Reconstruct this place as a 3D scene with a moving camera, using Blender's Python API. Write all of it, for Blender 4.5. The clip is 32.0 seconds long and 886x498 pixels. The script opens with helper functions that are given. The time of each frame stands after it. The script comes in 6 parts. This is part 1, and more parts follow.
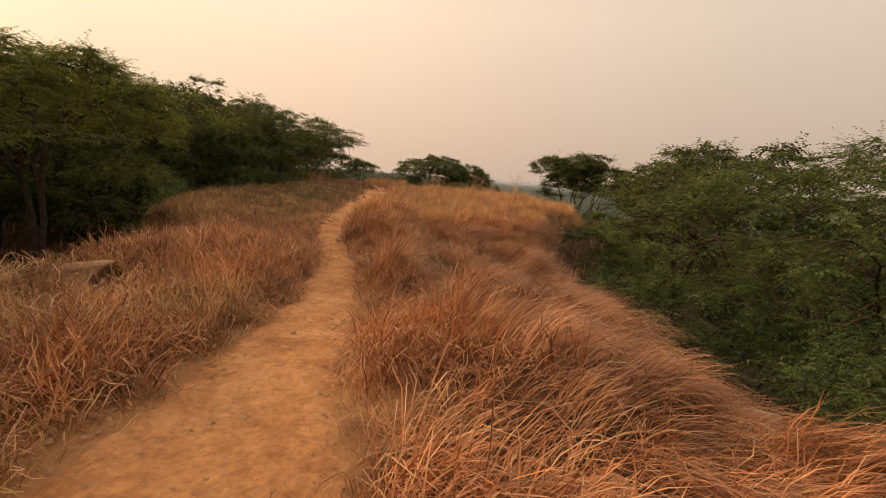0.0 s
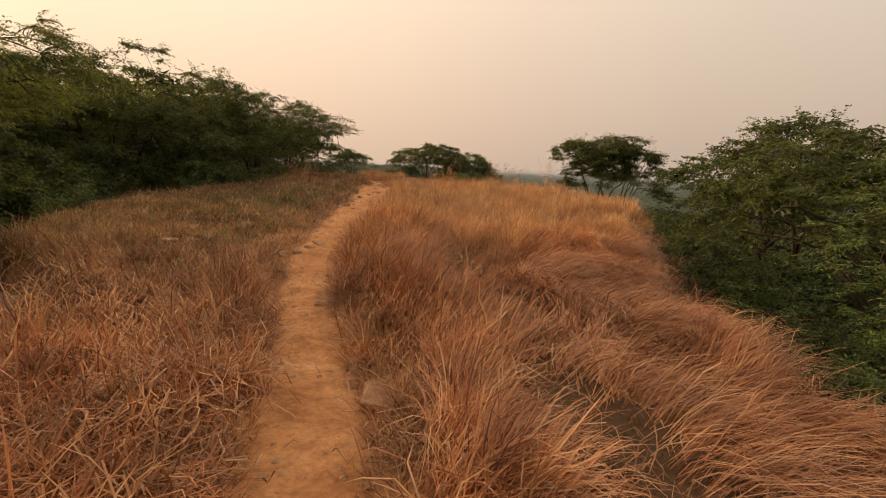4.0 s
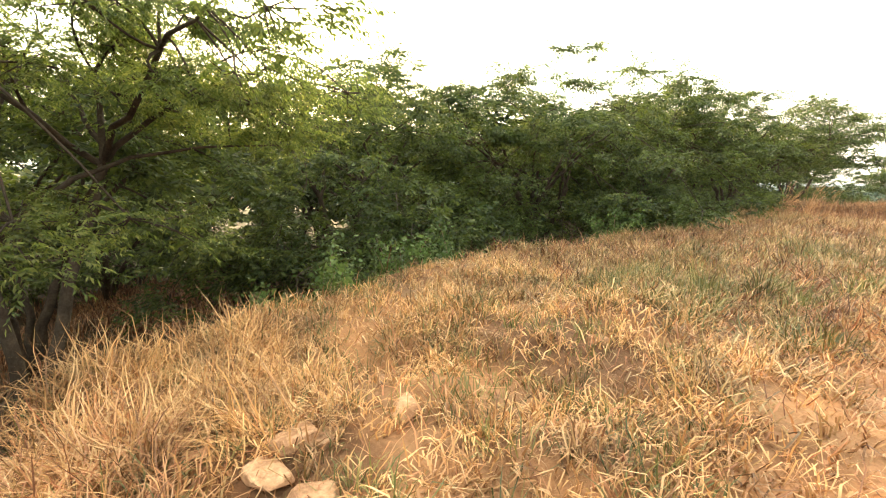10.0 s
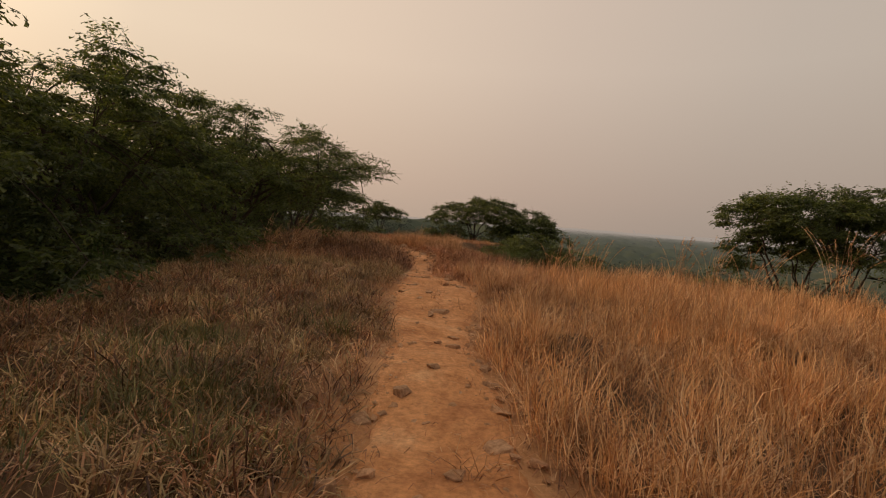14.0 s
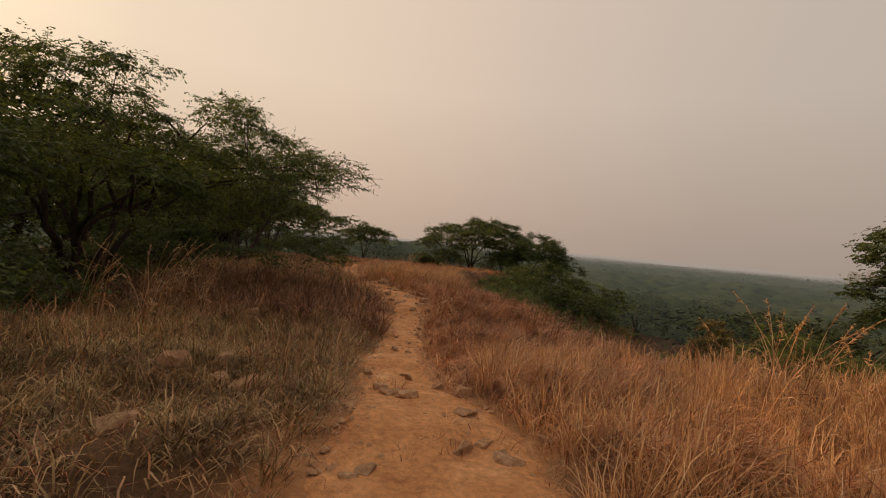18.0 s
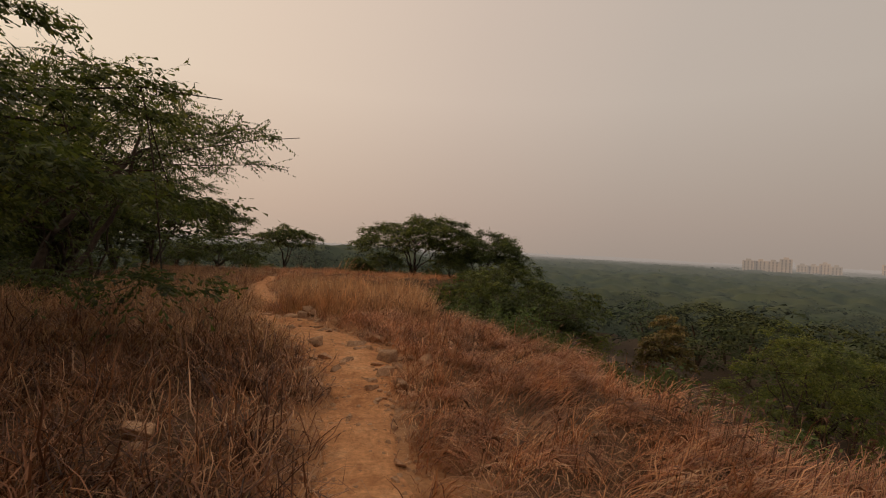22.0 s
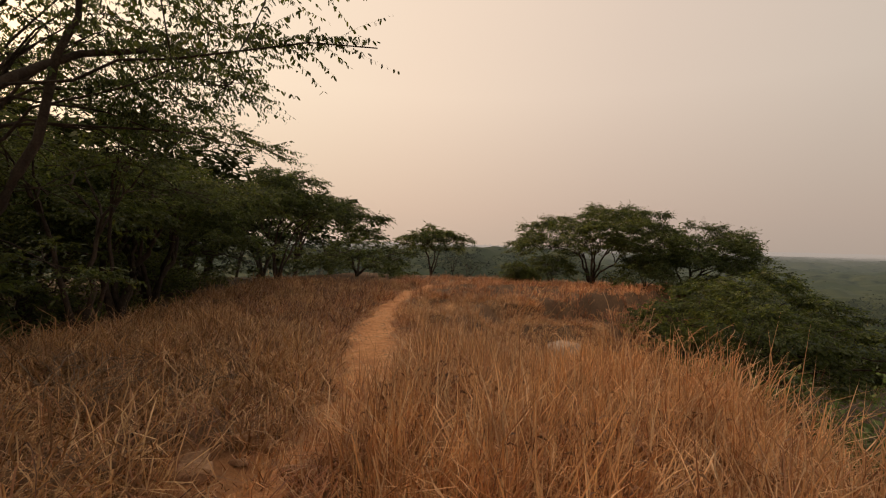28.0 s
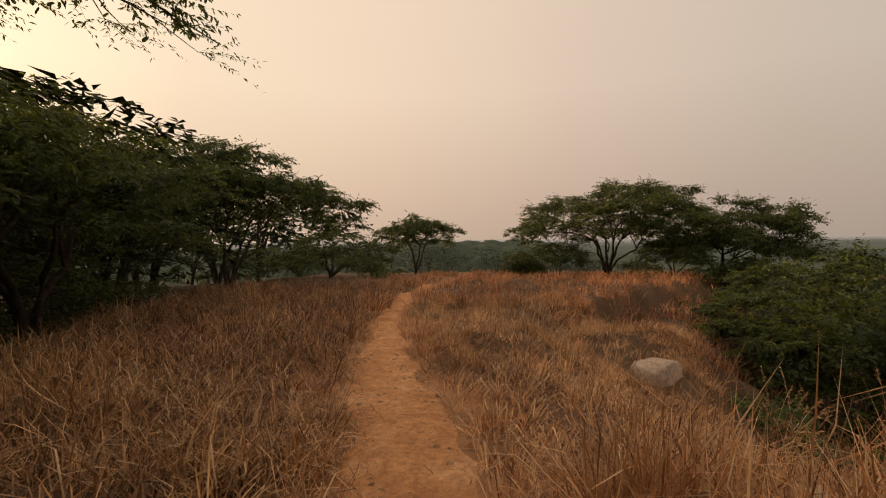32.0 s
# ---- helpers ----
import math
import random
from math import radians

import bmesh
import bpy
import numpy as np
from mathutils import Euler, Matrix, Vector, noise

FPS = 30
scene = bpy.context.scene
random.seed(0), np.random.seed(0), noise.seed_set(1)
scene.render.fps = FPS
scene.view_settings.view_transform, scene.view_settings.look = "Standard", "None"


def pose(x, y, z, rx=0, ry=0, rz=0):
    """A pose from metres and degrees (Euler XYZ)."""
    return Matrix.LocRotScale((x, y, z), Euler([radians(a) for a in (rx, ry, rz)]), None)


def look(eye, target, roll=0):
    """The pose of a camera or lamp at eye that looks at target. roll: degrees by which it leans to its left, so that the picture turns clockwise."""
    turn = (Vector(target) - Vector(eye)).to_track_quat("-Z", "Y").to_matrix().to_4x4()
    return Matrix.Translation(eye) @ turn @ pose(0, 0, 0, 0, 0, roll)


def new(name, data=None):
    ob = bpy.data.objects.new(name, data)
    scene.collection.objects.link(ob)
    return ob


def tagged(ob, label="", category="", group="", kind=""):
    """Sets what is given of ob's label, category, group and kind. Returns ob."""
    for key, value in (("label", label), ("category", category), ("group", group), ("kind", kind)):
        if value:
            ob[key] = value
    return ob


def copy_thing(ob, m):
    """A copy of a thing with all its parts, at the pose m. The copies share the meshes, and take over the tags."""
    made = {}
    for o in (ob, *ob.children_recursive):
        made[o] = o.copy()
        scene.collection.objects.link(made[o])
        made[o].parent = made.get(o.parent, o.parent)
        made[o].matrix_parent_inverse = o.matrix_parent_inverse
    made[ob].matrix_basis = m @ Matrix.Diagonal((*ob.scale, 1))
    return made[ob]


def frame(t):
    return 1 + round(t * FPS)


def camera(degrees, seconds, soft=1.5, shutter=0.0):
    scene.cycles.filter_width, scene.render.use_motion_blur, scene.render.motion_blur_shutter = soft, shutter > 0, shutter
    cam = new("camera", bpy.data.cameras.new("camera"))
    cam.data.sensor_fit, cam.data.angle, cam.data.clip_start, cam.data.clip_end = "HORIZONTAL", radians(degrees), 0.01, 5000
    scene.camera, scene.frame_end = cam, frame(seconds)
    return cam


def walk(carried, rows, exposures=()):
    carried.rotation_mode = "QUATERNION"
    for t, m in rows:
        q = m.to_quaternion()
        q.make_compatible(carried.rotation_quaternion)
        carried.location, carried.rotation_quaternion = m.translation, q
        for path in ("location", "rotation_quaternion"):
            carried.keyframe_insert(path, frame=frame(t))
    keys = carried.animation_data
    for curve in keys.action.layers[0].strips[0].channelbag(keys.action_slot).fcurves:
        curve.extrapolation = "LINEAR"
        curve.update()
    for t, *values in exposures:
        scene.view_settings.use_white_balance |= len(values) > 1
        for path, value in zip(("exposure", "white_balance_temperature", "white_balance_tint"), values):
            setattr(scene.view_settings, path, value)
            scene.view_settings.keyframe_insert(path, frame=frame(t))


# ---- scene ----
cam = camera(86.6, 32.0, 1.1)
METRES, EYE, TILT, LEAN, TURN = 43.0, 1.48, -8.65, -4.39, 0.0
ROWS = [
    (0.0, 0.0, 0.0, 0.0, 0.0, 0.0, -0.0),
    (0.5, -0.0041, 0.0155, 0.0032, -0.1, 1.59, 0.52),
    (1.0, -0.0105, 0.0282, 0.0059, -0.7, 1.51, 1.11),
    (1.5, -0.0148, 0.0424, 0.0076, -1.43, 0.35, 1.6),
    (2.0, -0.0188, 0.0562, 0.0099, -1.72, -0.39, 1.81),
    (2.5, -0.0202, 0.0696, 0.0121, -1.97, -1.3, 2.0),
    (4.5, -0.0251, 0.132, 0.0213, 0.66, -1.09, 1.16),
    (5.0, -0.0296, 0.1495, 0.024, 5.72, -0.55, 0.99),
    (5.5, -0.0356, 0.1672, 0.0271, 12.88, -0.27, 0.85),
    (6.0, -0.0396, 0.1828, 0.031, 20.9, -0.53, 0.85),
    (6.5, -0.0439, 0.1954, 0.0333, 25.79, -0.51, 0.53),
    (7.0, -0.0477, 0.2084, 0.0349, 28.95, -0.57, -0.48),
    (7.5, -0.0513, 0.2209, 0.0375, 36.87, -1.53, -1.8),
    (8.0, -0.0574, 0.2314, 0.0397, 47.73, -2.18, -3.42),
    (8.5, -0.0615, 0.2419, 0.0415, 59.95, -2.63, -4.9),
    (9.0, -0.0661, 0.2493, 0.0436, 69.33, -2.39, -5.78),
    (9.5, -0.0672, 0.2569, 0.0449, 63.29, -0.92, -5.54),
    (10.0, -0.067, 0.266, 0.0462, 52.64, 0.6, -4.78),
    (10.5, -0.0676, 0.2766, 0.0491, 41.36, 2.14, -3.9),
    (11.0, -0.0657, 0.2903, 0.0531, 28.89, 3.33, -2.46),
    (11.5, -0.066, 0.305, 0.0573, 20.6, 4.53, -1.46),
    (12.0, -0.0655, 0.3215, 0.0599, 14.41, 4.79, -0.13),
    (12.5, -0.0667, 0.3389, 0.0625, 10.11, 4.79, -0.06),
    (13.0, -0.0673, 0.3552, 0.0655, 6.78, 4.92, -0.02),
    (13.5, -0.0673, 0.3725, 0.0689, 4.46, 5.23, -0.02),
    (14.0, -0.0684, 0.39, 0.0716, 2.57, 5.37, -0.24),
    (14.5, -0.0694, 0.408, 0.0743, 1.08, 5.54, -0.36),
    (16.5, -0.0733, 0.4844, 0.0863, 1.19, 6.16, -1.29),
    (17.0, -0.0752, 0.5019, 0.0908, 1.86, 6.91, -1.34),
    (17.5, -0.0777, 0.519, 0.0939, 1.41, 7.36, -1.29),
    (18.0, -0.0791, 0.5373, 0.0974, 1.39, 8.1, -0.94),
    (18.5, -0.0808, 0.5551, 0.1009, 0.36, 8.67, -0.62),
    (19.0, -0.0815, 0.5735, 0.1044, -0.92, 9.01, 0.04),
    (19.5, -0.0844, 0.5909, 0.1076, -1.8, 9.23, 0.5),
    (20.0, -0.0868, 0.6079, 0.1103, -2.46, 9.25, 1.01),
    (20.5, -0.0904, 0.6245, 0.113, -2.74, 9.03, 1.16),
    (21.0, -0.0931, 0.64, 0.1156, -4.26, 8.86, 1.46),
    (21.5, -0.0953, 0.6562, 0.1175, -5.48, 8.75, 1.7),
    (22.0, -0.0983, 0.6723, 0.1186, -6.85, 8.17, 2.39),
    (22.5, -0.0996, 0.6893, 0.1201, -8.06, 7.64, 2.73),
    (23.0, -0.1008, 0.7043, 0.1202, -9.42, 7.27, 3.41),
    (23.5, -0.0995, 0.7186, 0.1222, -10.45, 6.91, 4.18),
    (24.0, -0.0986, 0.7353, 0.1239, -11.62, 7.23, 4.59),
    (24.5, -0.097, 0.7517, 0.1258, -12.66, 7.07, 5.21),
    (26.5, -0.1045, 0.8142, 0.1367, -7.25, 8.22, 4.13),
    (27.0, -0.108, 0.8301, 0.1412, -2.8, 8.63, 3.19),
    (27.5, -0.1139, 0.843, 0.1447, 3.91, 8.95, 2.05),
    (28.0, -0.1215, 0.8543, 0.1483, 11.26, 8.84, 1.01),
    (28.5, -0.1309, 0.8656, 0.1509, 19.38, 8.59, -0.04),
    (29.0, -0.1415, 0.8752, 0.1529, 21.69, 8.53, -0.3),
    (29.5, -0.1508, 0.887, 0.1546, 22.24, 8.37, -0.06),
    (30.0, -0.1601, 0.8999, 0.1561, 20.82, 8.73, 0.44),
    (30.5, -0.1647, 0.9115, 0.1582, 18.41, 8.49, 1.51),
    (31.0, -0.1663, 0.9243, 0.1597, 15.28, 8.74, 2.22),
    (31.5, -0.1682, 0.938, 0.1595, 11.38, 8.63, 3.13),
    (32.0, -0.167, 0.9511, 0.159, 7.91, 8.29, 4.0),
]
walk(cam, [(t, pose(0, 0, EYE, TILT, LEAN, TURN) @ pose(METRES * x, METRES * y, METRES * z, 90 + pitch, roll, yaw)) for t, x, y, z, yaw, pitch, roll in ROWS],
     exposures=[(0.0, 0.3, 7300, 11), (1.0, 0.05, 7300, 11), (2.0, 0.25, 7300, 11), (5.0, 0.33, 7300, 11), (7.0, 0.5, 7200, 11), (8.0, 1.05, 7300, 11), (8.6, 1.65, 6600, 2), (9.0, 2.45, 6000, -9), (10.0, 2.6, 5900, -9), (10.5, 1.8, 6400, 2), (11.0, 0.55, 6900, 11), (11.5, 0.0, 6900, 12), (12.5, -0.2, 6900, 12), (14.0, -0.2, 6800, 11), (16.5, -0.06, 6800, 11), (19.0, -0.28, 6700, 11), (20.0, -0.36, 6600, 11), (22.0, -0.22, 6600, 11), (24.5, 0.02, 6500, 11), (27.0, -0.12, 6600, 11), (28.0, 0.06, 6750, 11), (29.0, 0.33, 7150, 11), (30.0, 0.52, 7250, 11), (32.0, 0.0, 7000, 11)])


# ---------------- light ----------------
SUN_AZ, SUN_EL = radians(-70.0), radians(15.0)
SUN_DIR = Vector((math.sin(SUN_AZ) * math.cos(SUN_EL), math.cos(SUN_AZ) * math.cos(SUN_EL), math.sin(SUN_EL)))


def node(tree, kind, links=None, operation=""):
    """Add a node; links maps input names or numbers to sockets or plain values."""
    n = tree.nodes.new(kind)
    if operation:
        n.operation = operation
    for key, value in (links or {}).items():
        if isinstance(value, bpy.types.NodeSocket):
            tree.links.new(value, n.inputs[key])
        else:
            n.inputs[key].default_value = value
    return n


def ramp(tree, fac, stops):
    n = tree.nodes.new("ShaderNodeValToRGB")
    tree.links.new(fac, n.inputs[0])
    e = n.color_ramp.elements
    while len(e) < len(stops):
        e.new(0.5)
    for el, (p, c) in zip(e, stops):
        el.position, el.color = p, (*c, 1)
    return n.outputs[0]


def mixed(tree, fac, a, b, blend="MIX"):
    n = tree.nodes.new("ShaderNodeMix")
    n.data_type, n.blend_type = "RGBA", blend
    for i, v in ((0, fac), (6, a), (7, b)):
        if isinstance(v, bpy.types.NodeSocket):
            tree.links.new(v, n.inputs[i])
        else:
            n.inputs[i].default_value = v if i == 0 else (*v, 1)
    return n.outputs[2]


world = bpy.data.worlds.new("World")
scene.world = world
world.use_nodes = True
wt = world.node_tree
wt.nodes.clear()
sky = node(wt, "ShaderNodeTexSky")
sky.sky_type, sky.sun_disc, sky.sun_elevation, sky.sun_rotation = "NISHITA", False, SUN_EL, SUN_AZ
sky.air_density, sky.dust_density = 2.0, 8.0
wc = node(wt, "ShaderNodeTexCoord")
toward = node(wt, "ShaderNodeVectorMath", {0: wc.outputs["Generated"], 1: SUN_DIR}, operation="DOT_PRODUCT").outputs["Value"]
toward = node(wt, "ShaderNodeMapRange", {0: toward, 1: -1.0, 2: 1.0}).outputs[0]
haze = ramp(wt, toward, [(0.0, (0.46, 0.42, 0.38)), (0.45, (0.60, 0.52, 0.455)), (0.62, (0.71, 0.585, 0.495)), (0.8, (0.86, 0.695, 0.56)), (0.92, (0.93, 0.77, 0.605)), (0.97, (1.12, 0.92, 0.69)), (0.99, (1.7, 1.3, 0.9)), (1.0, (3.2, 2.4, 1.5))])
height = node(wt, "ShaderNodeSeparateXYZ", {0: wc.outputs["Generated"]}).outputs[2]
lift = ramp(wt, height, [(0.0, (0.70, 0.66, 0.64)), (0.07, (0.78, 0.73, 0.71)), (0.3, (0.98, 0.97, 0.96)), (0.6, (1.0, 1.0, 1.0))])
haze = mixed(wt, 1.0, haze, lift, "MULTIPLY")
air = node(wt, "ShaderNodeBackground", {0: haze, 1: 1.15})
clear = node(wt, "ShaderNodeBackground", {0: sky.outputs[0], 1: 0.05})
both = node(wt, "ShaderNodeMixShader", {0: 0.15, 1: air.outputs[0], 2: clear.outputs[0]})
node(wt, "ShaderNodeOutputWorld", {0: both.outputs[0]})

sun = new("sun", bpy.data.lights.new("sun", "SUN"))
sun.data.energy, sun.data.angle, sun.data.color = 2.6, radians(9), (1.0, 0.64, 0.34)
sun.matrix_world = look((0, 0, 40), Vector((0, 0, 40)) - SUN_DIR)


# ---------------- materials ----------------
def material(name):
    m = bpy.data.materials.new(name)
    m.use_nodes = True
    m.node_tree.nodes.clear()
    return m, m.node_tree


def blade_material(name, tones, patch, through_light=0.18, rough=0.5, lit_tint=(1.0, 1.0, 1.0)):
    """Thin leaves or blades: a tone for each one, drifting over the ground in patches."""
    m, t = material(name)
    geo = node(t, "ShaderNodeNewGeometry")
    n = len(tones)
    col = ramp(t, geo.outputs["Random Per Island"], [(i / (n - 1), c) for i, c in enumerate(tones)])
    big = node(t, "ShaderNodeTexNoise", {"Vector": geo.outputs["Position"], "Scale": 0.45, "Detail": 3.0}).outputs[0]
    small = node(t, "ShaderNodeTexNoise", {"Vector": geo.outputs["Position"], "Scale": 2.6, "Detail": 2.0}).outputs[0]
    tint = ramp(t, big, [(0.35, patch[0]), (0.5, patch[1]), (0.66, patch[2])])
    col = mixed(t, 1.0, col, tint, "MULTIPLY")
    col = mixed(t, 1.0, col, ramp(t, small, [(0.3, (0.52, 0.48, 0.46)), (0.5, (0.95, 0.93, 0.92)), (0.7, (1.3, 1.28, 1.22))]), "MULTIPLY")
    face = node(t, "ShaderNodeBsdfPrincipled", {"Base Color": col, "Roughness": rough, "Specular IOR Level": 0.5})
    lit = node(t, "ShaderNodeBsdfTranslucent", {"Color": mixed(t, 1.0, col, lit_tint, "MULTIPLY")})
    out = node(t, "ShaderNodeMixShader", {0: through_light, 1: face.outputs[0], 2: lit.outputs[0]})
    node(t, "ShaderNodeOutputMaterial", {0: out.outputs[0]})
    return m


def solid_material(name, stops, scale, rough=0.9, bump=0.4, fine=18.0, dist=0.03, random_tone=0.0, litter_shade=False):
    """Earth, stone, bark, render: tones at two scales and fine relief."""
    m, t = material(name)
    geo = node(t, "ShaderNodeNewGeometry")
    pos = geo.outputs["Position"]
    a = node(t, "ShaderNodeTexNoise", {"Vector": pos, "Scale": scale, "Detail": 5.0, "Roughness": 0.6}).outputs[0]
    b = node(t, "ShaderNodeTexNoise", {"Vector": pos, "Scale": fine, "Detail": 6.0, "Roughness": 0.7}).outputs[0]
    col = ramp(t, a, stops)
    col = mixed(t, 1.0, col, ramp(t, b, [(0.3, (0.68, 0.67, 0.66)), (0.55, (1.0, 1.0, 1.0)), (0.75, (1.18, 1.16, 1.12))]), "MULTIPLY")
    c = node(t, "ShaderNodeTexNoise", {"Vector": pos, "Scale": scale * 4.3, "Detail": 4.0, "Roughness": 0.65}).outputs[0]
    col = mixed(t, 1.0, col, ramp(t, c, [(0.34, (0.82, 0.77, 0.73)), (0.5, (1.0, 1.0, 1.0)), (0.66, (1.14, 1.15, 1.16))]), "MULTIPLY")
    if litter_shade:
        # dead leaf litter, its colour darkened also for shade under trees and blades
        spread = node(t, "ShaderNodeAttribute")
        spread.attribute_name = "litter_shade"
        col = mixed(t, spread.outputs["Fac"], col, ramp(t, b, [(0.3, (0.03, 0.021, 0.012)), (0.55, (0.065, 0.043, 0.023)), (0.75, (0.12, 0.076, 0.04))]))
    if litter_shade:
        bare = node(t, "ShaderNodeAttribute")
        bare.attribute_name = "trodden"
        col = mixed(t, bare.outputs["Fac"], col, mixed(t, 1.0, ramp(t, a, [(0.3, (0.42, 0.20, 0.085)), (0.5, (0.52, 0.27, 0.125)), (0.72, (0.58, 0.33, 0.17))]), ramp(t, b, [(0.3, (0.68, 0.67, 0.66)), (0.6, (1.0, 1.0, 1.0))]), "MULTIPLY"))
    if random_tone:
        info = node(t, "ShaderNodeObjectInfo").outputs["Random"]
        r = random_tone
        col = mixed(t, 1.0, col, ramp(t, info, [(0.0, (1 - r, 1 - r, 1 - r)), (1.0, (1 + r, 1 + r * 0.9, 1 + r * 0.8))]), "MULTIPLY")
    up = node(t, "ShaderNodeBump", {"Height": b, "Strength": bump, "Distance": dist}).outputs[0]
    face = node(t, "ShaderNodeBsdfPrincipled", {"Base Color": col, "Roughness": rough, "Normal": up, "Specular IOR Level": 0.25})
    node(t, "ShaderNodeOutputMaterial", {0: face.outputs[0]})
    return m


def painted_haze_material(name, leaf, air_colour, near, far, glow=1.0):
    """Far country as if in dusty air: green gives way to painted, emitted haze with the distance from the ridge."""
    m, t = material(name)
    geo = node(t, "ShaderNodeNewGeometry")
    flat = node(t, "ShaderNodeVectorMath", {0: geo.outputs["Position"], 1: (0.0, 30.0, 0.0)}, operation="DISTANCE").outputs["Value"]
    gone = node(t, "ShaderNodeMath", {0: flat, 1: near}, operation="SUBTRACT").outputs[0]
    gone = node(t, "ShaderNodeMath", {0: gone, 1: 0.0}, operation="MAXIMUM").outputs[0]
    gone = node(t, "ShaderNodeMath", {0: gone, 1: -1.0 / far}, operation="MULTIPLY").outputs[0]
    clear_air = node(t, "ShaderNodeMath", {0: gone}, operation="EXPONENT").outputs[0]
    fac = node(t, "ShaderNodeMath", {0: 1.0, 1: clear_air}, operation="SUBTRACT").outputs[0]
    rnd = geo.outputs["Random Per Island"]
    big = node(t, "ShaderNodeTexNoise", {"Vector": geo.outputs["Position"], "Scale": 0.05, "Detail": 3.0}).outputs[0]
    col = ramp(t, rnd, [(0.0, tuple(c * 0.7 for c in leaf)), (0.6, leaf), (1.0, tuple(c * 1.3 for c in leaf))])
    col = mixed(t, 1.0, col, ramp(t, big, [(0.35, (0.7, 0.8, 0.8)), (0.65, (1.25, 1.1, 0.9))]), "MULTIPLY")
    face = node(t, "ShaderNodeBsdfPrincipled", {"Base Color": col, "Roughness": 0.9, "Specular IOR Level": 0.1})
    # the haze is emission in the surface itself, paling towards the sky's horizon colour
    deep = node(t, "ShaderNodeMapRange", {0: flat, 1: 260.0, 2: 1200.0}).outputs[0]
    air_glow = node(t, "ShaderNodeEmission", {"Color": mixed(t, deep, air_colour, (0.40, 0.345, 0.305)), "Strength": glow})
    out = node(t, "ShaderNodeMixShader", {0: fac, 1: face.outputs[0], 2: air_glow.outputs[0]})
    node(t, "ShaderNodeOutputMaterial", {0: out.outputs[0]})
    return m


WARM = ((0.78, 0.70, 0.62), (1.0, 1.0, 1.0), (1.12, 1.05, 0.95))
M_GROUND = solid_material("dry_ground", [(0.3, (0.12, 0.062, 0.032)), (0.5, (0.19, 0.10, 0.052)), (0.7, (0.28, 0.165, 0.09))], 0.9, bump=0.8, fine=22.0, litter_shade=True)
M_PATH = solid_material("sandy_earth", [(0.3, (0.42, 0.18, 0.075)), (0.47, (0.60, 0.29, 0.125)), (0.6, (0.66, 0.335, 0.155)), (0.75, (0.72, 0.43, 0.23))], 2.1, bump=0.85, fine=24.0, dist=0.03)
M_ROCK = solid_material("weathered_stone", [(0.3, (0.28, 0.155, 0.09)), (0.5, (0.42, 0.25, 0.145)), (0.7, (0.53, 0.345, 0.215))], 5.0, bump=0.7, fine=40.0, dist=0.02, random_tone=0.22)
M_CRUMB = solid_material("earth_crumbs", [(0.3, (0.30, 0.16, 0.085)), (0.5, (0.42, 0.24, 0.13)), (0.7, (0.52, 0.33, 0.20))], 6.0, bump=0.6, fine=40.0, dist=0.01)
M_PALE = solid_material("pale_boulder_stone", [(0.3, (0.44, 0.33, 0.25)), (0.7, (0.60, 0.47, 0.37))], 3.0, bump=0.6, fine=30.0, dist=0.02, random_tone=0.1)
M_BARK = solid_material("dark_bark", [(0.3, (0.032, 0.024, 0.018)), (0.7, (0.085, 0.062, 0.045))], 6.0, bump=0.9, fine=45.0, dist=0.02)
M_TWIG = solid_material("dry_twig", [(0.3, (0.16, 0.11, 0.075)), (0.7, (0.32, 0.235, 0.16))], 6.0, bump=0.5, fine=50.0, dist=0.01)
M_RED = blade_material("rust_dry_grass", [(0.14, 0.05, 0.024), (0.47, 0.19, 0.082), (0.64, 0.30, 0.135), (0.76, 0.48, 0.27), (0.36, 0.125, 0.055)], WARM)
M_TALL = blade_material("golden_tall_grass", [(0.30, 0.135, 0.06), (0.60, 0.32, 0.14), (0.75, 0.455, 0.22), (0.84, 0.61, 0.37)], WARM)
M_STRAW = blade_material("pale_straw", [(0.14, 0.058, 0.028), (0.42, 0.19, 0.086), (0.56, 0.30, 0.14), (0.73, 0.49, 0.28), (0.36, 0.13, 0.055)], WARM)
M_TURF = blade_material("short_dry_turf", [(0.16, 0.08, 0.034), (0.44, 0.235, 0.096), (0.58, 0.35, 0.15), (0.73, 0.49, 0.26), (0.31, 0.195, 0.066)], WARM)
M_OLIVE = blade_material("olive_turf", [(0.10, 0.06, 0.028), (0.28, 0.18, 0.075), (0.40, 0.275, 0.12), (0.62, 0.45, 0.25), (0.17, 0.15, 0.05)], WARM)
M_HAY = blade_material("tangled_hay", [(0.13, 0.066, 0.028), (0.38, 0.20, 0.082), (0.54, 0.315, 0.135), (0.72, 0.50, 0.27), (0.27, 0.13, 0.054)], WARM)
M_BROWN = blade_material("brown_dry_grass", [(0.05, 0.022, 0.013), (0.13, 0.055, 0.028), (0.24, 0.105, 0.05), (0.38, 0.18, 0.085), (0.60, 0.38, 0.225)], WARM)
M_HEAD = blade_material("dark_seed_heads", [(0.10, 0.05, 0.028), (0.18, 0.09, 0.045), (0.26, 0.14, 0.07)], WARM)
M_WEED = blade_material("green_weeds", [(0.07, 0.085, 0.026), (0.15, 0.15, 0.045), (0.29, 0.25, 0.09)], WARM)
